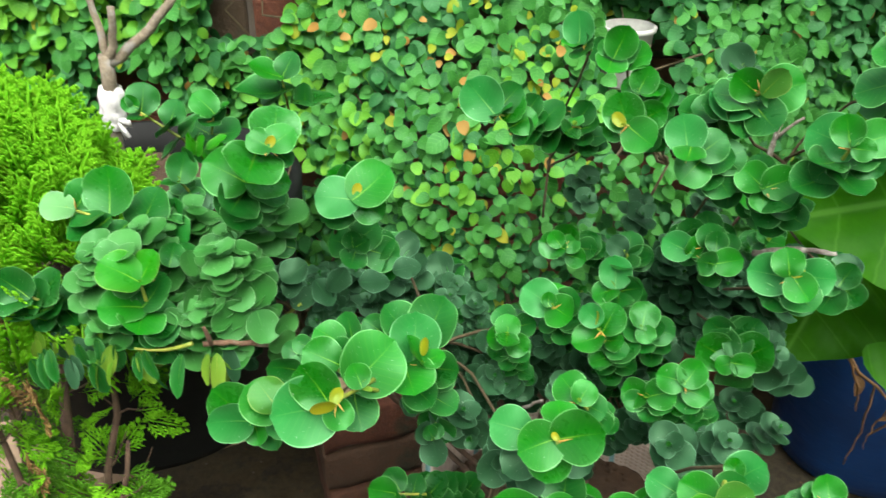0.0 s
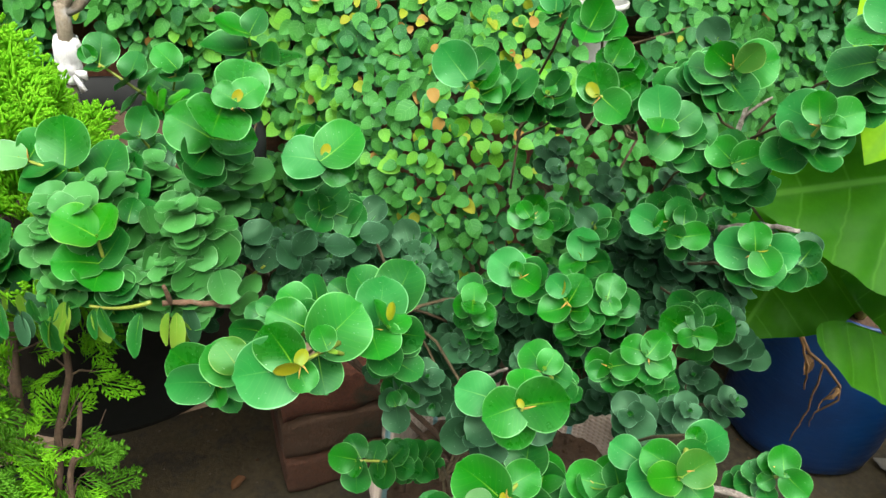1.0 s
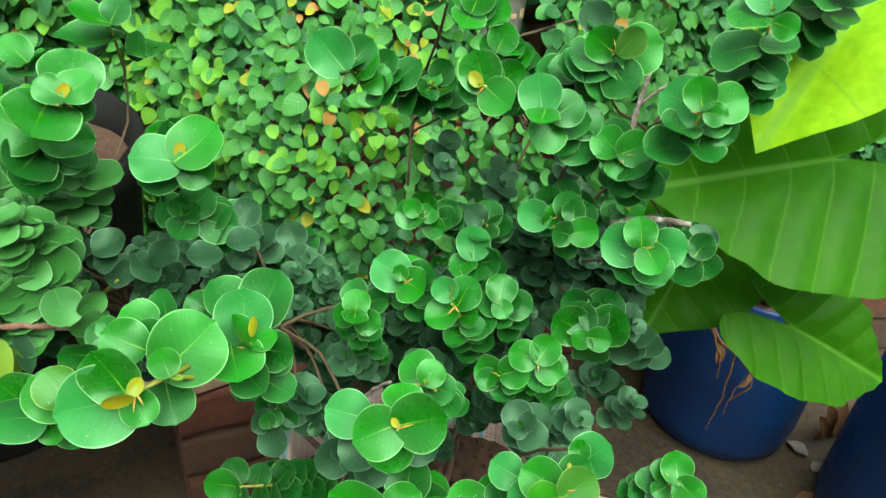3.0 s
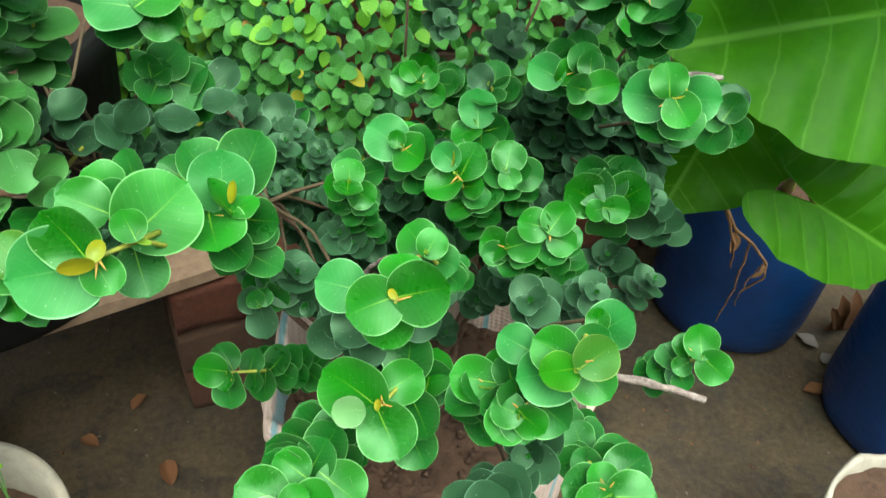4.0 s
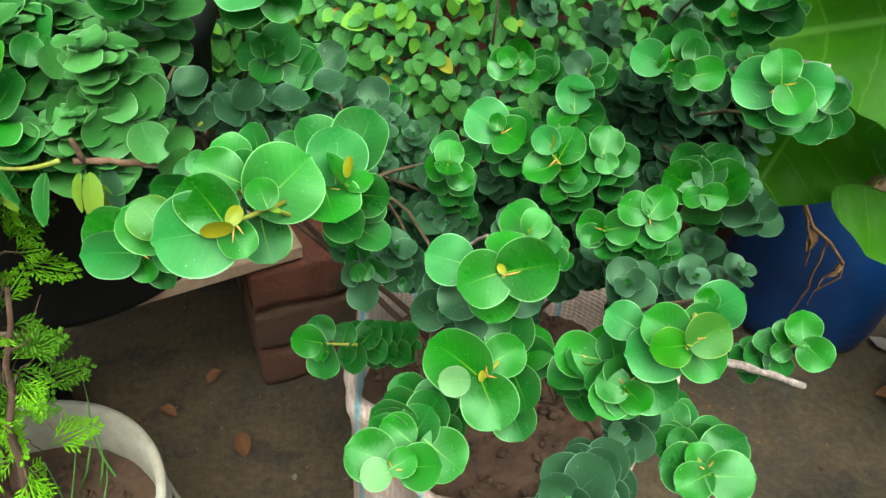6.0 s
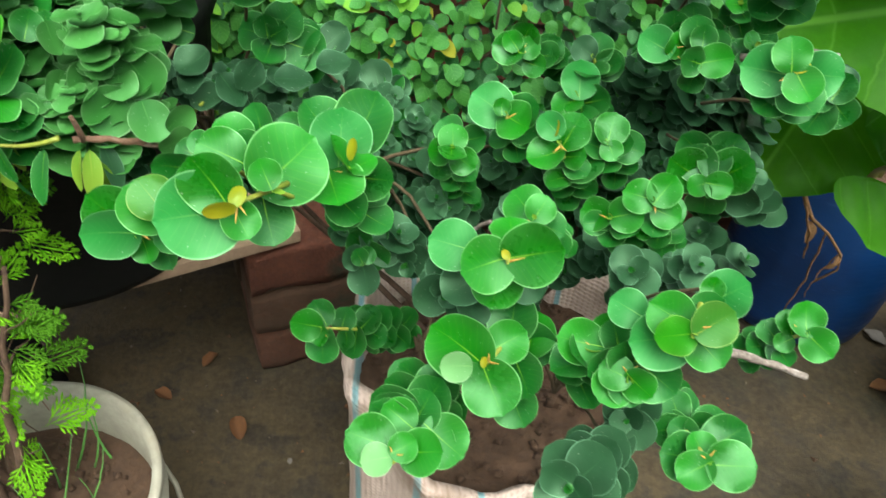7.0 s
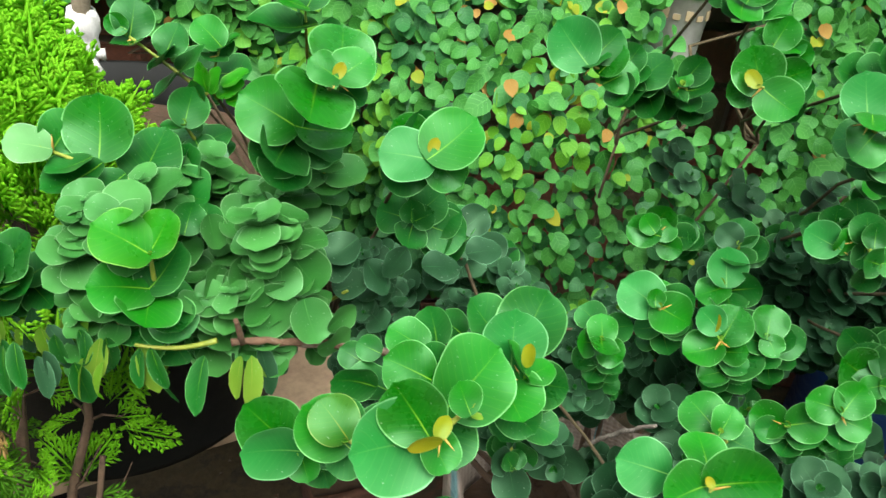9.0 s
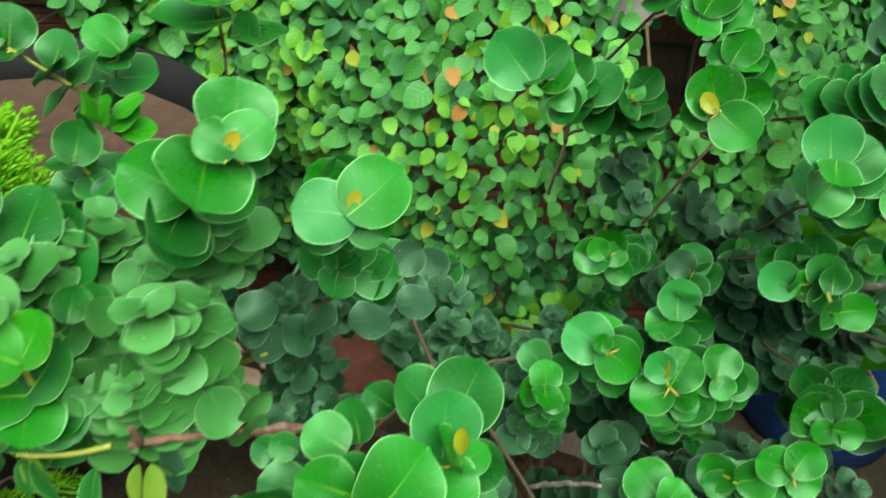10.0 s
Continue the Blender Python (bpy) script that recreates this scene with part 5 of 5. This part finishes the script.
def bucket_and_thuja():
    bucket = thing("white_bucket", (-0.345, 0.425, 0), "dirty white plastic bucket with soil, weeds and a thuja", "bucket")
    at = bucket.matrix_world
    body = lathe([(0.0, 0.001), (0.108, 0.001), (0.112, 0.008), (0.132, 0.215), (0.139, 0.217), (0.14, 0.224), (0.134, 0.228), (0.135, 0.252), (0.141, 0.256), (0.14, 0.264), (0.131, 0.263), (0.127, 0.2), (0.107, 0.01)], 64)
    part("bucket_body", Shape().put(body).mesh("bucket_body", WHITE), bucket, m=at)
    part("soil", clods(Shape().put(disc(0.128, 0.195, 14, 44, 0.008, 9)), 0.12, 0.197, 200, 2).mesh("soil", SOIL), bucket, m=at)
    handle = [at @ Vector((0.139 * math.cos(w), 0.139 * math.sin(w) - 0.0, 0.22 - 0.045 * math.sin(w + 1.2))) for w in [-1.2 + 0.2 * k for k in range(15)]]
    part("handle", Shape().put(tube([p + Vector((0.006, 0, -0.02)) for p in handle], 0.003, 6)).mesh("handle", WHITE), bucket, "thin bucket handle hanging down")
    r = random.Random(3)
    for k in range(16):
        a = Vector((-0.345 + r.uniform(-0.06, 0.08), 0.43 + r.uniform(-0.05, 0.08), 0.192))
        b = a + Vector((r.uniform(-0.03, 0.05), r.uniform(-0.03, 0.05), r.uniform(0.03, 0.16)))
        weed = thing("grass_tuft", tuple(a), "thin green grass blade growing in bucket soil", "grass", "weeds in the bucket")
        part("blade", Shape().put(tube(bent(a, b, (r.uniform(-0.01, 0.01), 0, 0), 5), taper(0.0016, 0.0003, 5), 4)).mesh("blade", GRASS), weed)

    tree = thing("thuja", (-0.36, 0.44, 0.195), "bright green thuja with feathery scale-leaf sprays", "conifer")
    r = random.Random(5)
    tips = [((-0.38, 0.60, 0.70), 0.0085), ((-0.31, 0.55, 0.60), 0.0065), ((-0.46, 0.60, 0.72), 0.008), ((-0.30, 0.50, 0.50), 0.0055), ((-0.42, 0.50, 0.55), 0.006), ((-0.50, 0.52, 0.6), 0.006), ((-0.55, 0.47, 0.52), 0.005), ((-0.46, 0.42, 0.45), 0.0045)]
    limbs = []
    for k, (tip, rad) in enumerate(tips):
        line = bent((-0.36 + 0.012 * math.cos(k * 2), 0.45 + 0.012 * math.sin(k * 2), 0.185), tip, (0.0, -0.015, 0.0), 9, 0.006, k + 20)
        limbs.append(line)
        part("trunk" if k == 0 else "limb", Shape().put(tube(line, taper(rad, rad * 0.4, 9), 8)).mesh("limb", BARK_BROWN), tree)
    kinds = [frond(k) for k in range(4)]
    green = [k.mesh("spray", THUJA) for k in kinds]
    dry = [k.mesh("spray", THUJA_DRY) for k in kinds]
    # the same fronds in the green that is darkened for low shade
    old = [k.mesh("spray", THUJA_SHADED) for k in kinds]

    def spray(at, out, size, state=0):
        y = Vector(out).normalized()
        z = Vector((out[0] * 0.7 + r.uniform(-0.5, 0.5), out[1] * 0.7 - 0.45 + r.uniform(-0.5, 0.5), 0.5 + r.uniform(-0.3, 0.4)))
        z = (z - y * z.dot(y)).normalized()
        m = Matrix.Translation(at) @ Matrix((y.cross(z), y, z)).transposed().to_4x4() @ Matrix.Diagonal((size, size, size, 1))
        k = r.randrange(4)
        if len(near) < 280:
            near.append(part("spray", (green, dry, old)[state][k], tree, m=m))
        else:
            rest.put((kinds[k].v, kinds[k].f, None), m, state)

    near, rest = [], Shape()
    # dense top
    for k in range(430):
        w, h = r.uniform(0, 2 * math.pi), r.random()
        q = r.uniform(0.7, 1.0) if r.random() < 0.85 else r.uniform(0, 0.7)
        rad = 0.165 * math.sqrt(max(0.03, 1 - h))
        p = Vector((-0.41 + rad * q * math.cos(w), 0.59 + rad * q * math.sin(w), 0.55 + 0.215 * h + 0.02 * (1 - q)))
        out = Vector((0.5 * math.cos(w) * q + r.uniform(-0.3, 0.3), 0.5 * math.sin(w) * q + r.uniform(-0.3, 0.3), 1.1 + r.uniform(-0.2, 0.3)))
        spray(p, out, r.uniform(0.05, 0.085), 1 if h < 0.1 and r.random() < 0.12 else 0)
    # dry inner twigs
    twigs = Shape()
    for k in range(70):
        line = limbs[r.randrange(len(limbs))]
        p = line[r.randint(3, 8)]
        q = p + Vector((r.uniform(-0.05, 0.05), r.uniform(-0.05, 0.05), r.uniform(-0.02, 0.05)))
        twigs.put(tube(bent(p, q, (0, 0, r.uniform(-0.015, 0.01)), 4, 0.003, k), taper(0.0013, 0.0005, 4), 5))
    part("inner_growth", twigs.mesh("inner_growth", BARK_BROWN), tree, "dry brown inner twigs", kind="stuff")
    # loose sprays lower down, many in the shade-darkened green
    for k in range(170):
        line = limbs[r.randrange(len(limbs))]
        p = line[r.randint(3, 8)]
        out = Vector((r.uniform(-1, 1), r.uniform(-0.8, 0.8), r.uniform(-0.6, 0.7)))
        if p.z > 0.31:
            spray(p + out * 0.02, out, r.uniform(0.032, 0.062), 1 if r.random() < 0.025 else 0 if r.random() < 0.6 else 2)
    part("foliage", rest.mesh("foliage", THUJA, THUJA_DRY, THUJA_SHADED), tree, "feathery bright green sprays", kind="stuff")


bucket_and_thuja()


# ---- blue drums and elephant ear ----
def drum(x, y, r0, h, label):
    ob = thing("blue_drum", (x, y, 0), label, "drum", "blue drums")
    at = ob.matrix_world
    ripple = lambda i, w: (0.0012 * math.sin(4 * w + i) + 0.0008 * math.sin(9 * w), 0)
    body = lathe([(0.0, 0.001), (r0 * 0.9, 0.001), (r0 * 0.97, 0.012), (r0, 0.04), (r0 * 1.005, h * 0.5), (r0 * 0.99, h * 0.85), (r0 * 0.98, h - 0.006), (r0 * 0.965, h), (r0 * 0.945, h - 0.004), (r0 * 0.95, h * 0.7)], 64, ripple)
    part("drum_body", Shape().put(body).mesh("drum_body", BLUE), ob, m=at)
    part("soil", Shape().put(disc(r0 * 0.955, h - 0.04, 10, 44, 0.008, x)).mesh("soil", SOIL), ob, m=at)
    return ob


drum(0.762, 0.988, 0.142, 0.34, "cut-off scuffed blue plastic drum planted with elephant ear")
drum(0.965, 0.70, 0.142, 0.34, "scuffed blue plastic drum with a broad-leaved plant")


def outline(ang):
    """The reach of the blade from its joint, by the angle from the tip."""
    knots = ((0, 1.0), (2, 0.96), (6, 0.91), (14, 0.83), (28, 0.71), (50, 0.59), (80, 0.52), (110, 0.55), (135, 0.65), (150, 0.71), (160, 0.69), (167, 0.55), (171, 0.36), (174, 0.1))
    d = math.degrees(ang)
    for (a, p), (b, q) in zip(knots, knots[1:]):
        if d <= b:
            w = (d - a) / (b - a)
            return p + (q - p) * w
    return 0.12


def ear(length, width, seed, droop=0.35):
    """An elephant-ear blade: leaf-stalk joint at the origin, tip along y, two rounded lobes behind."""
    r = random.Random(seed)
    rows, half = 26, 44
    verts, faces, uvs = [], [], []
    for i in range(rows + 1):
        s = i / rows
        for j in range(-half, half + 1):
            q = j / half
            # angle swept from the tip round to the lobe, on each side
            ang = abs(q) * radians(174)
            rim = outline(ang)
            rim *= 1 + 0.02 * math.sin(ang * 9 + seed)
            d = s * rim * length
            x, y = math.copysign(math.sin(ang), q if q else 1) * d * width, math.cos(ang) * d
            across, along = abs(x) / length, y / length
            quilt = abs(math.sin(math.pi * (along - 0.55 * across) / 0.24))
            rib = 0.036 * length * quilt * min(1.0, across * 5) + 0.03 * length * min(1.0, across * 9)
            z = rib - droop * (d / length) ** 2 * length * 0.5 + 0.14 * abs(x) + 0.014 * length * math.sin(ang * 8 + seed) * s ** 3
            verts.append((x, y, z))
            uvs.append((0.5 + 0.4 * x / length, 0.5 + 0.4 * along))
    n = 2 * half + 1
    for i in range(rows):
        for j in range(n - 1):
            faces.append((i * n + j, i * n + j + 1, (i + 1) * n + j + 1, (i + 1) * n + j))
    return verts, faces, uvs


def ear_material(name, gain, warm=1.0):
    m, nt, bsdf = material(name)
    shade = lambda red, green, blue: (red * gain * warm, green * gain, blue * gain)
    uv = nt.nodes.new("ShaderNodeUVMap")
    sep = nt.nodes.new("ShaderNodeSeparateXYZ")
    nt.links.new(uv.outputs[0], sep.inputs[0])
    across = calc(nt, "ABSOLUTE", calc(nt, "MULTIPLY", calc(nt, "SUBTRACT", sep.outputs["X"], 0.5), 2.5))
    along = calc(nt, "MULTIPLY", calc(nt, "SUBTRACT", sep.outputs["Y"], 0.5), 2.5)
    chevron = calc(nt, "SUBTRACT", along, calc(nt, "MULTIPLY", across, 0.55))
    side_vein = ramp(nt, calc(nt, "ABSOLUTE", calc(nt, "SINE", calc(nt, "MULTIPLY", chevron, math.pi / 0.24))), (0.0, (1, 1, 1)), (0.13, (0, 0, 0)))
    midrib = ramp(nt, across, (0.008, (1, 1, 1)), (0.02, (0, 0, 0)))
    main = calc(nt, "MAXIMUM", calc(nt, "MULTIPLY", side_vein, 0.75), midrib)
    col = ramp(nt, noise_of(nt, 16.0, 5.0), (0.3, shade(0.0158, 0.1152, 0.0014)), (0.7, shade(0.0360, 0.1800, 0.0036)))
    col = mix(nt, 0.3, col, ramp(nt, noise_of(nt, 90.0, 6.0), (0.3, shade(0.0086, 0.0792, 0.0014)), (0.7, shade(0.0468, 0.2016, 0.0058))))
    col = mix(nt, calc(nt, "MULTIPLY", main, 0.5), col, (0.14, 0.42, 0.04))
    nt.links.new(col, bsdf.inputs["Base Color"])
    bsdf.inputs["Roughness"].default_value = 0.45
    bsdf.inputs["Specular IOR Level"].default_value = 0.13
    bump(nt, bsdf, mix(nt, 0.5, noise_of(nt, 45.0, 5.0), main), 0.25, 0.003)
    thin = nt.nodes.new("ShaderNodeBsdfTranslucent")
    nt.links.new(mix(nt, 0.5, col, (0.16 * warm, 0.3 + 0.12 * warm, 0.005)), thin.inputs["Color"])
    both = add(nt, "ShaderNodeMixShader", Fac=0.45)
    nt.links.new(bsdf.outputs[0], both.inputs[1])
    nt.links.new(thin.outputs[0], both.inputs[2])
    nt.links.new(both.outputs[0], nt.nodes["Material Output"].inputs["Surface"])
    return m


# Top leaf: young tone, plus light through the blade put into its colour.
EAR, EAR_YOUNG_LIT = ear_material("elephant_ear_leaf", 1.2), ear_material("elephant_ear_young_lit_leaf", 4.2, 2.4)


def ear_plant(root, leaves, label):
    plant = thing("elephant_ear", root, label, "foliage plant", "elephant ears")
    for k, (joint, tip, normal, width, droop) in enumerate(leaves):
        joint, tip, normal = Vector(joint), Vector(tip), Vector(normal)
        y = (tip - joint)
        length = y.length
        y.normalize()
        z = (normal - y * normal.dot(y)).normalized()
        m = Matrix.Translation(joint) @ Matrix((y.cross(z), y, z)).transposed().to_4x4()
        leaf = part("leaf", Shape().put(ear(length, width, k, droop)).mesh("leaf", EAR_YOUNG_LIT if k == 0 and len(leaves) > 1 else EAR), plant, m=m)
        start = Vector(root) + Vector((0.02 * math.cos(k * 2.2), 0.02 * math.sin(k * 2.2), 0))
        line = bent(start, joint - z * 0.004, (joint - start).cross(Vector((0, 0, 1))).normalized() * 0.01 + Vector((0, 0, 0.03)), 10)
        part("leaf_stalk", Shape().put(tube(line, taper(0.009, 0.0045, 10), 8)).mesh("leaf_stalk", STEM), leaf)


ear_plant((0.76, 0.96, 0.30), [
    ((0.552, 0.67, 0.983), (0.381, 0.55, 0.762), (-0.35, -0.6, 0.6), 0.86, 0.15),
    ((0.523, 0.642, 0.708), (0.328, 0.61, 0.69), (0.05, -0.8, 0.6), 1.3, 0.2),
    ((0.550, 0.63, 0.504), (0.688, 0.615, 0.432), (0.0, -0.75, 0.66), 0.92, 0.12),
    ((0.466, 0.73, 0.576), (0.393, 0.66, 0.467), (-0.15, -0.75, 0.6), 1.35, 0.15),
], "elephant ear with large heart-shaped yellow-green leaves in a drum")
ear_plant((0.96, 0.70, 0.30), [((0.80, 0.60, 0.40), (0.74, 0.52, 0.28), (-0.4, -0.6, 0.6), 0.9, 0.2)], "young elephant ear leaf hanging over a blue drum")


# ---- pale pot, white container, twigs and litter ----
def pale_pot():
    ob = thing("pale_pot", (0.70, 0.41, 0), "pale plastic pot with a torn rim and dry leaves", "plant pot")
    rag = lambda i, w: (0.002 * math.sin(6 * w + i), (0.006 * math.sin(4 * w) + 0.004 * math.sin(11 * w)) if 3 <= i <= 6 else 0)
    body = lathe([(0.0, 0.001), (0.085, 0.001), (0.09, 0.01), (0.108, 0.19), (0.113, 0.197), (0.11, 0.203), (0.104, 0.2), (0.1, 0.14)], 56, rag)
    part("pot_body", Shape().put(body).mesh("pot_body", WHITE), ob, m=ob.matrix_world)
    part("soil", Shape().put(disc(0.103, 0.186, 12, 40, 0.012, 2)).mesh("soil", SOIL), ob, m=ob.matrix_world)


pale_pot()


def container():
    ob = thing("white_container", tuple(CUP), "white plastic container with a worn printed band, hung by wire", "container")
    at = ob.matrix_world
    cup = lathe([(0.0, 0.0), (0.03, 0.0), (0.032, 0.004), (0.036, 0.078), (0.0395, 0.08), (0.0395, 0.086), (0.037, 0.087), (0.034, 0.08), (0.03, 0.005), (0.0, 0.004)], 40)
    part("cup", Shape().put(cup).mesh("cup", OFFWHITE), ob, m=at)
    for k in range(5):
        w = radians(-140 + 24 * k)
        part("printed_bar", Shape().put(box(0.009, 0.0012, 0.007 if k % 2 else 0.012)).mesh("printed_bar", PRINT_TAN, smooth=False), ob,
             m=at @ pose(0.0363 * math.cos(w), 0.0363 * math.sin(w), 0.052, 0, 0, math.degrees(w) + 90))
    hook = bent(CUP + Vector((0, 0.038, 0.083)), (CUP.x, WALL_Y + 0.004, CUP.z + 0.095), (0, 0, 0.012), 6)
    part("wire", Shape().put(tube(hook, 0.0012, 6)).mesh("wire", BARK), ob)


container()


def twig(name, a, b, radius, label, fork=None, wood=BARK_GREY, fork_at=0.55):
    ob = thing(name, tuple(a), label, "twig")
    q = random.Random(int(a[0] * 1000))
    knobs = [radius * (1 - 0.3 * i / 14) * (1 + q.uniform(-0.16, 0.24)) for i in range(15)]
    part("wood", Shape().put(tube(bent(a, b, (0, 0, 0.004), 14, 0.0009, int(a[0] * 1000)), knobs, 9)).mesh("wood", wood), ob)
    if fork:
        p = Vector(a).lerp(Vector(b), fork_at)
        part("side_twig", Shape().put(tube(bent(p, fork, (0, 0, 0.002), 4), taper(radius * 0.7, radius * 0.45, 4), 7)).mesh("side_twig", wood), ob)


twig("dead_twig", (0.19, 0.37, 0.575), (0.282, 0.340, 0.573), 0.003, "bare grey dead twig of the shrub, broken at its end")
twig("dead_twig", (0.335, 0.70, 0.69), (0.343, 0.705, 0.765), 0.003, "forked grey dead twig above the leaves", (0.362, 0.70, 0.755))
twig("dead_twig", (0.27, 0.545, 0.69), (0.317, 0.505, 0.714), 0.0026, "brown bare twig ending in a cut stub")
twig("dead_twig", (0.06, 0.5, 0.53), (0.085, 0.455, 0.60), 0.0018, "thin dry upright twig among leaves")
twig("dead_twig", (-0.09, 0.475, 0.635), (-0.182, 0.442, 0.666), 0.0030, "knotted brown branch with a short spur", (-0.178, 0.440, 0.684), BARK_RED, 0.94)


def old_leaves():
    """Narrow yellowing leaves that hang from the low left branch."""
    r = random.Random(8)
    slim = blade(6, 1, 0.3, 0.2, 0.42, 0.05)
    meshes = [Shape().put(slim).mesh("leaf", m) for m in (LEAF_YELLOW, LEAF_OLD_SHADED, LEAF_MID)]
    ob = thing("hanging_shoot", (-0.2, 0.44, 0.668), "low yellow-green shoot with narrow hanging yellowing leaves", "shoot")
    line = bent((-0.19, 0.442, 0.667), (-0.235, 0.44, 0.663), (0, 0, -0.004), 8)
    part("stem", Shape().put(tube(line, taper(0.0018, 0.0009, 8), 7)).mesh("stem", STEM), ob)
    for k in range(46):
        p = Vector((r.uniform(-0.335, -0.165), 0.44 + r.uniform(-0.012, 0.03), 0.662 + r.uniform(-0.008, 0.008)))
        axis = Vector((r.uniform(-1, 1), r.uniform(-1, -0.2), 0.1)).normalized()
        out = Vector((r.uniform(-0.6, 0.4), r.uniform(-0.3, 0.3), -1.0))
        out = (out - axis * out.dot(axis)).normalized()
        part("leaf", meshes[r.randrange(3)], ob, m=leaf_pose(p, axis, out, r.uniform(-0.3, 0.5), r.uniform(0.018, 0.033)))


old_leaves()


def fallen(name, x, y, size, turn, mat, label, category, curl=0.5, wide=0.6, z=0.004):
    ob = thing(name, pose(x, y, z + 0.003, 4, 3, turn), label, category, "litter on the ground")
    v, f, u = blade(6, 2, curl, 0.2, wide, 0.05, 0.2, int(x * 100))
    under = [(p[0], p[1], p[2] - 0.02) for p in v]
    s = Shape().put(([tuple(c * size for c in p) for p in v + under], f + [tuple(i + len(v) for i in q[::-1]) for q in f], u + u))
    part("blade", s.mesh("blade", mat), ob, m=ob.matrix_world)


fallen("dead_leaf", -0.195, 0.66, 0.04, 20, DRY, "single curled brown dead leaf on concrete", "leaf")
for k, (x, y, s, w) in enumerate(((0.86, 0.76, 0.045, 80), (0.845, 0.705, 0.06, 200), (0.90, 0.80, 0.03, 10), (-0.26, 0.82, 0.03, 150), (-0.31, 0.73, 0.03, 60), (-0.05, 0.72, 0.022, 250))):
    fallen("dead_leaf", x, y, s, w, DRY, "small dry brown leaf scrap lying on the concrete", "leaf")
for k, (x, y, s, w) in enumerate(((0.89, 0.86, 0.04, 30), (0.905, 0.845, 0.03, 130), (-0.12, 0.62, 0.01, 10))):
    fallen("litter_scrap", x, y, s, w, PAPER, "torn pale scrap of litter on the concrete", "litter", 0.15, 0.7)


def dry_strands():
    ob = thing("dried_strands", (0.70, 0.86, 0.34), "dried brown leaf stalks hanging over a drum rim", "dead stalk")
    r = random.Random(2)
    rim = Vector((0.590, 0.85, 0.354))
    coil = [(0.590, 0.836, 0.344), (0.616, 0.836, 0.306), (0.653, 0.836, 0.278), (0.691, 0.836, 0.237), (0.699, 0.836, 0.207), (0.670, 0.836, 0.178)]
    part("strand", Shape().put(tube([rim] + [Vector(p) for p in coil], taper(0.0032, 0.0016, 6), 7)).mesh("strand", STRAW), ob)
    for a, b, sag, q in (((0.653, 0.842, 0.278), (0.650, 0.836, 0.111), (0.004, -0.004, 0), 0.0018), ((0.691, 0.84, 0.237), (0.670, 0.834, 0.148), (-0.01, -0.004, 0), 0.0014),
                         ((0.590, 0.84, 0.344), (0.632, 0.832, 0.233), (0.006, -0.006, 0), 0.0026)):
        part("strand", Shape().put(tube(bent(a, b, sag, 9, 0.002, 3), taper(q, q * 0.6, 9), 6)).mesh("strand", STRAW), ob)
    for k, (x, z, size, turn) in enumerate(((0.616, 0.301, 0.04, 0.2), (0.691, 0.237, 0.03, -0.6))):
        part("husk", Shape().put(blade(6, 1, 0.5, 0.4, 0.45, 0.03, 0.2, k)).mesh("husk", STRAW), ob, m=leaf_pose(Vector((x, 0.836, z)), Vector((0.2, -1, 0.2)), Vector((turn, 0, -1)).normalized(), 0.1, size))
    heap = thing("dry_husk", (0.955, 0.90, 0.0), "crumpled orange-brown dry husk beside a drum", "dead leaf")
    for k in range(9):
        v = blade(5, 1, 0.6, 0.5, 0.35, 0.02, 0.2, k)
        out = Vector((r.uniform(-0.5, 0.5), r.uniform(-0.5, 0.3), 1))
        part("strip", Shape().put(v).mesh("strip", DRY), heap, m=leaf_pose(Vector((0.955 + r.uniform(-0.03, 0.03), 0.90, 0.004)), Vector((0, -1, 0.2)), out.normalized(), 0, r.uniform(0.05, 0.085)))


dry_strands()


def grit():
    """Crumbs of earth and leaf strewn over the yard."""
    r, s = random.Random(31), Shape()
    for k in range(420):
        x, y = r.uniform(-0.45, 1.0), r.uniform(0.35, 1.12)
        q = r.uniform(0.0012, 0.0042) * (1.6 if r.random() < 0.1 else 1)
        pts = [(q, 0, 0), (-q * 0.8, q * 0.5, 0), (-q * 0.5, -q, 0), (0, 0, q * 0.7)]
        pts = [(a * r.uniform(0.6, 1.4), c * r.uniform(0.6, 1.4), d) for a, c, d in pts]
        s.put((pts, [(0, 1, 3), (1, 2, 3), (2, 0, 3)], None), pose(x, y, 0.0008, 0, 0, r.uniform(0, 360)), r.randrange(3))
    tagged(new("grit", s.mesh("grit", SOIL, DRY, MORTAR, smooth=False)), "scattered crumbs of earth and leaf on concrete", "debris", kind="stuff")


grit()


# ---- bricks of the wall ----
def wall_bricks():
    r = random.Random(17)
    meshes = [Shape().put(box(0.228, 0.03, 0.074, 0.002, k)).mesh("brick", BRICK, smooth=False) for k in range(5)]
    for c in range(17):
        n = 0
        x = WALL_X0 + 0.12 + (0.12 if c % 2 else 0)
        while x < WALL_X1 - 0.12:
            part("brick", meshes[r.randrange(5)], wall, m=pose(x, WALL_Y + 0.008 + r.uniform(-0.002, 0.002), 0.004 + c * 0.086))
            x += 0.24


wall_bricks()
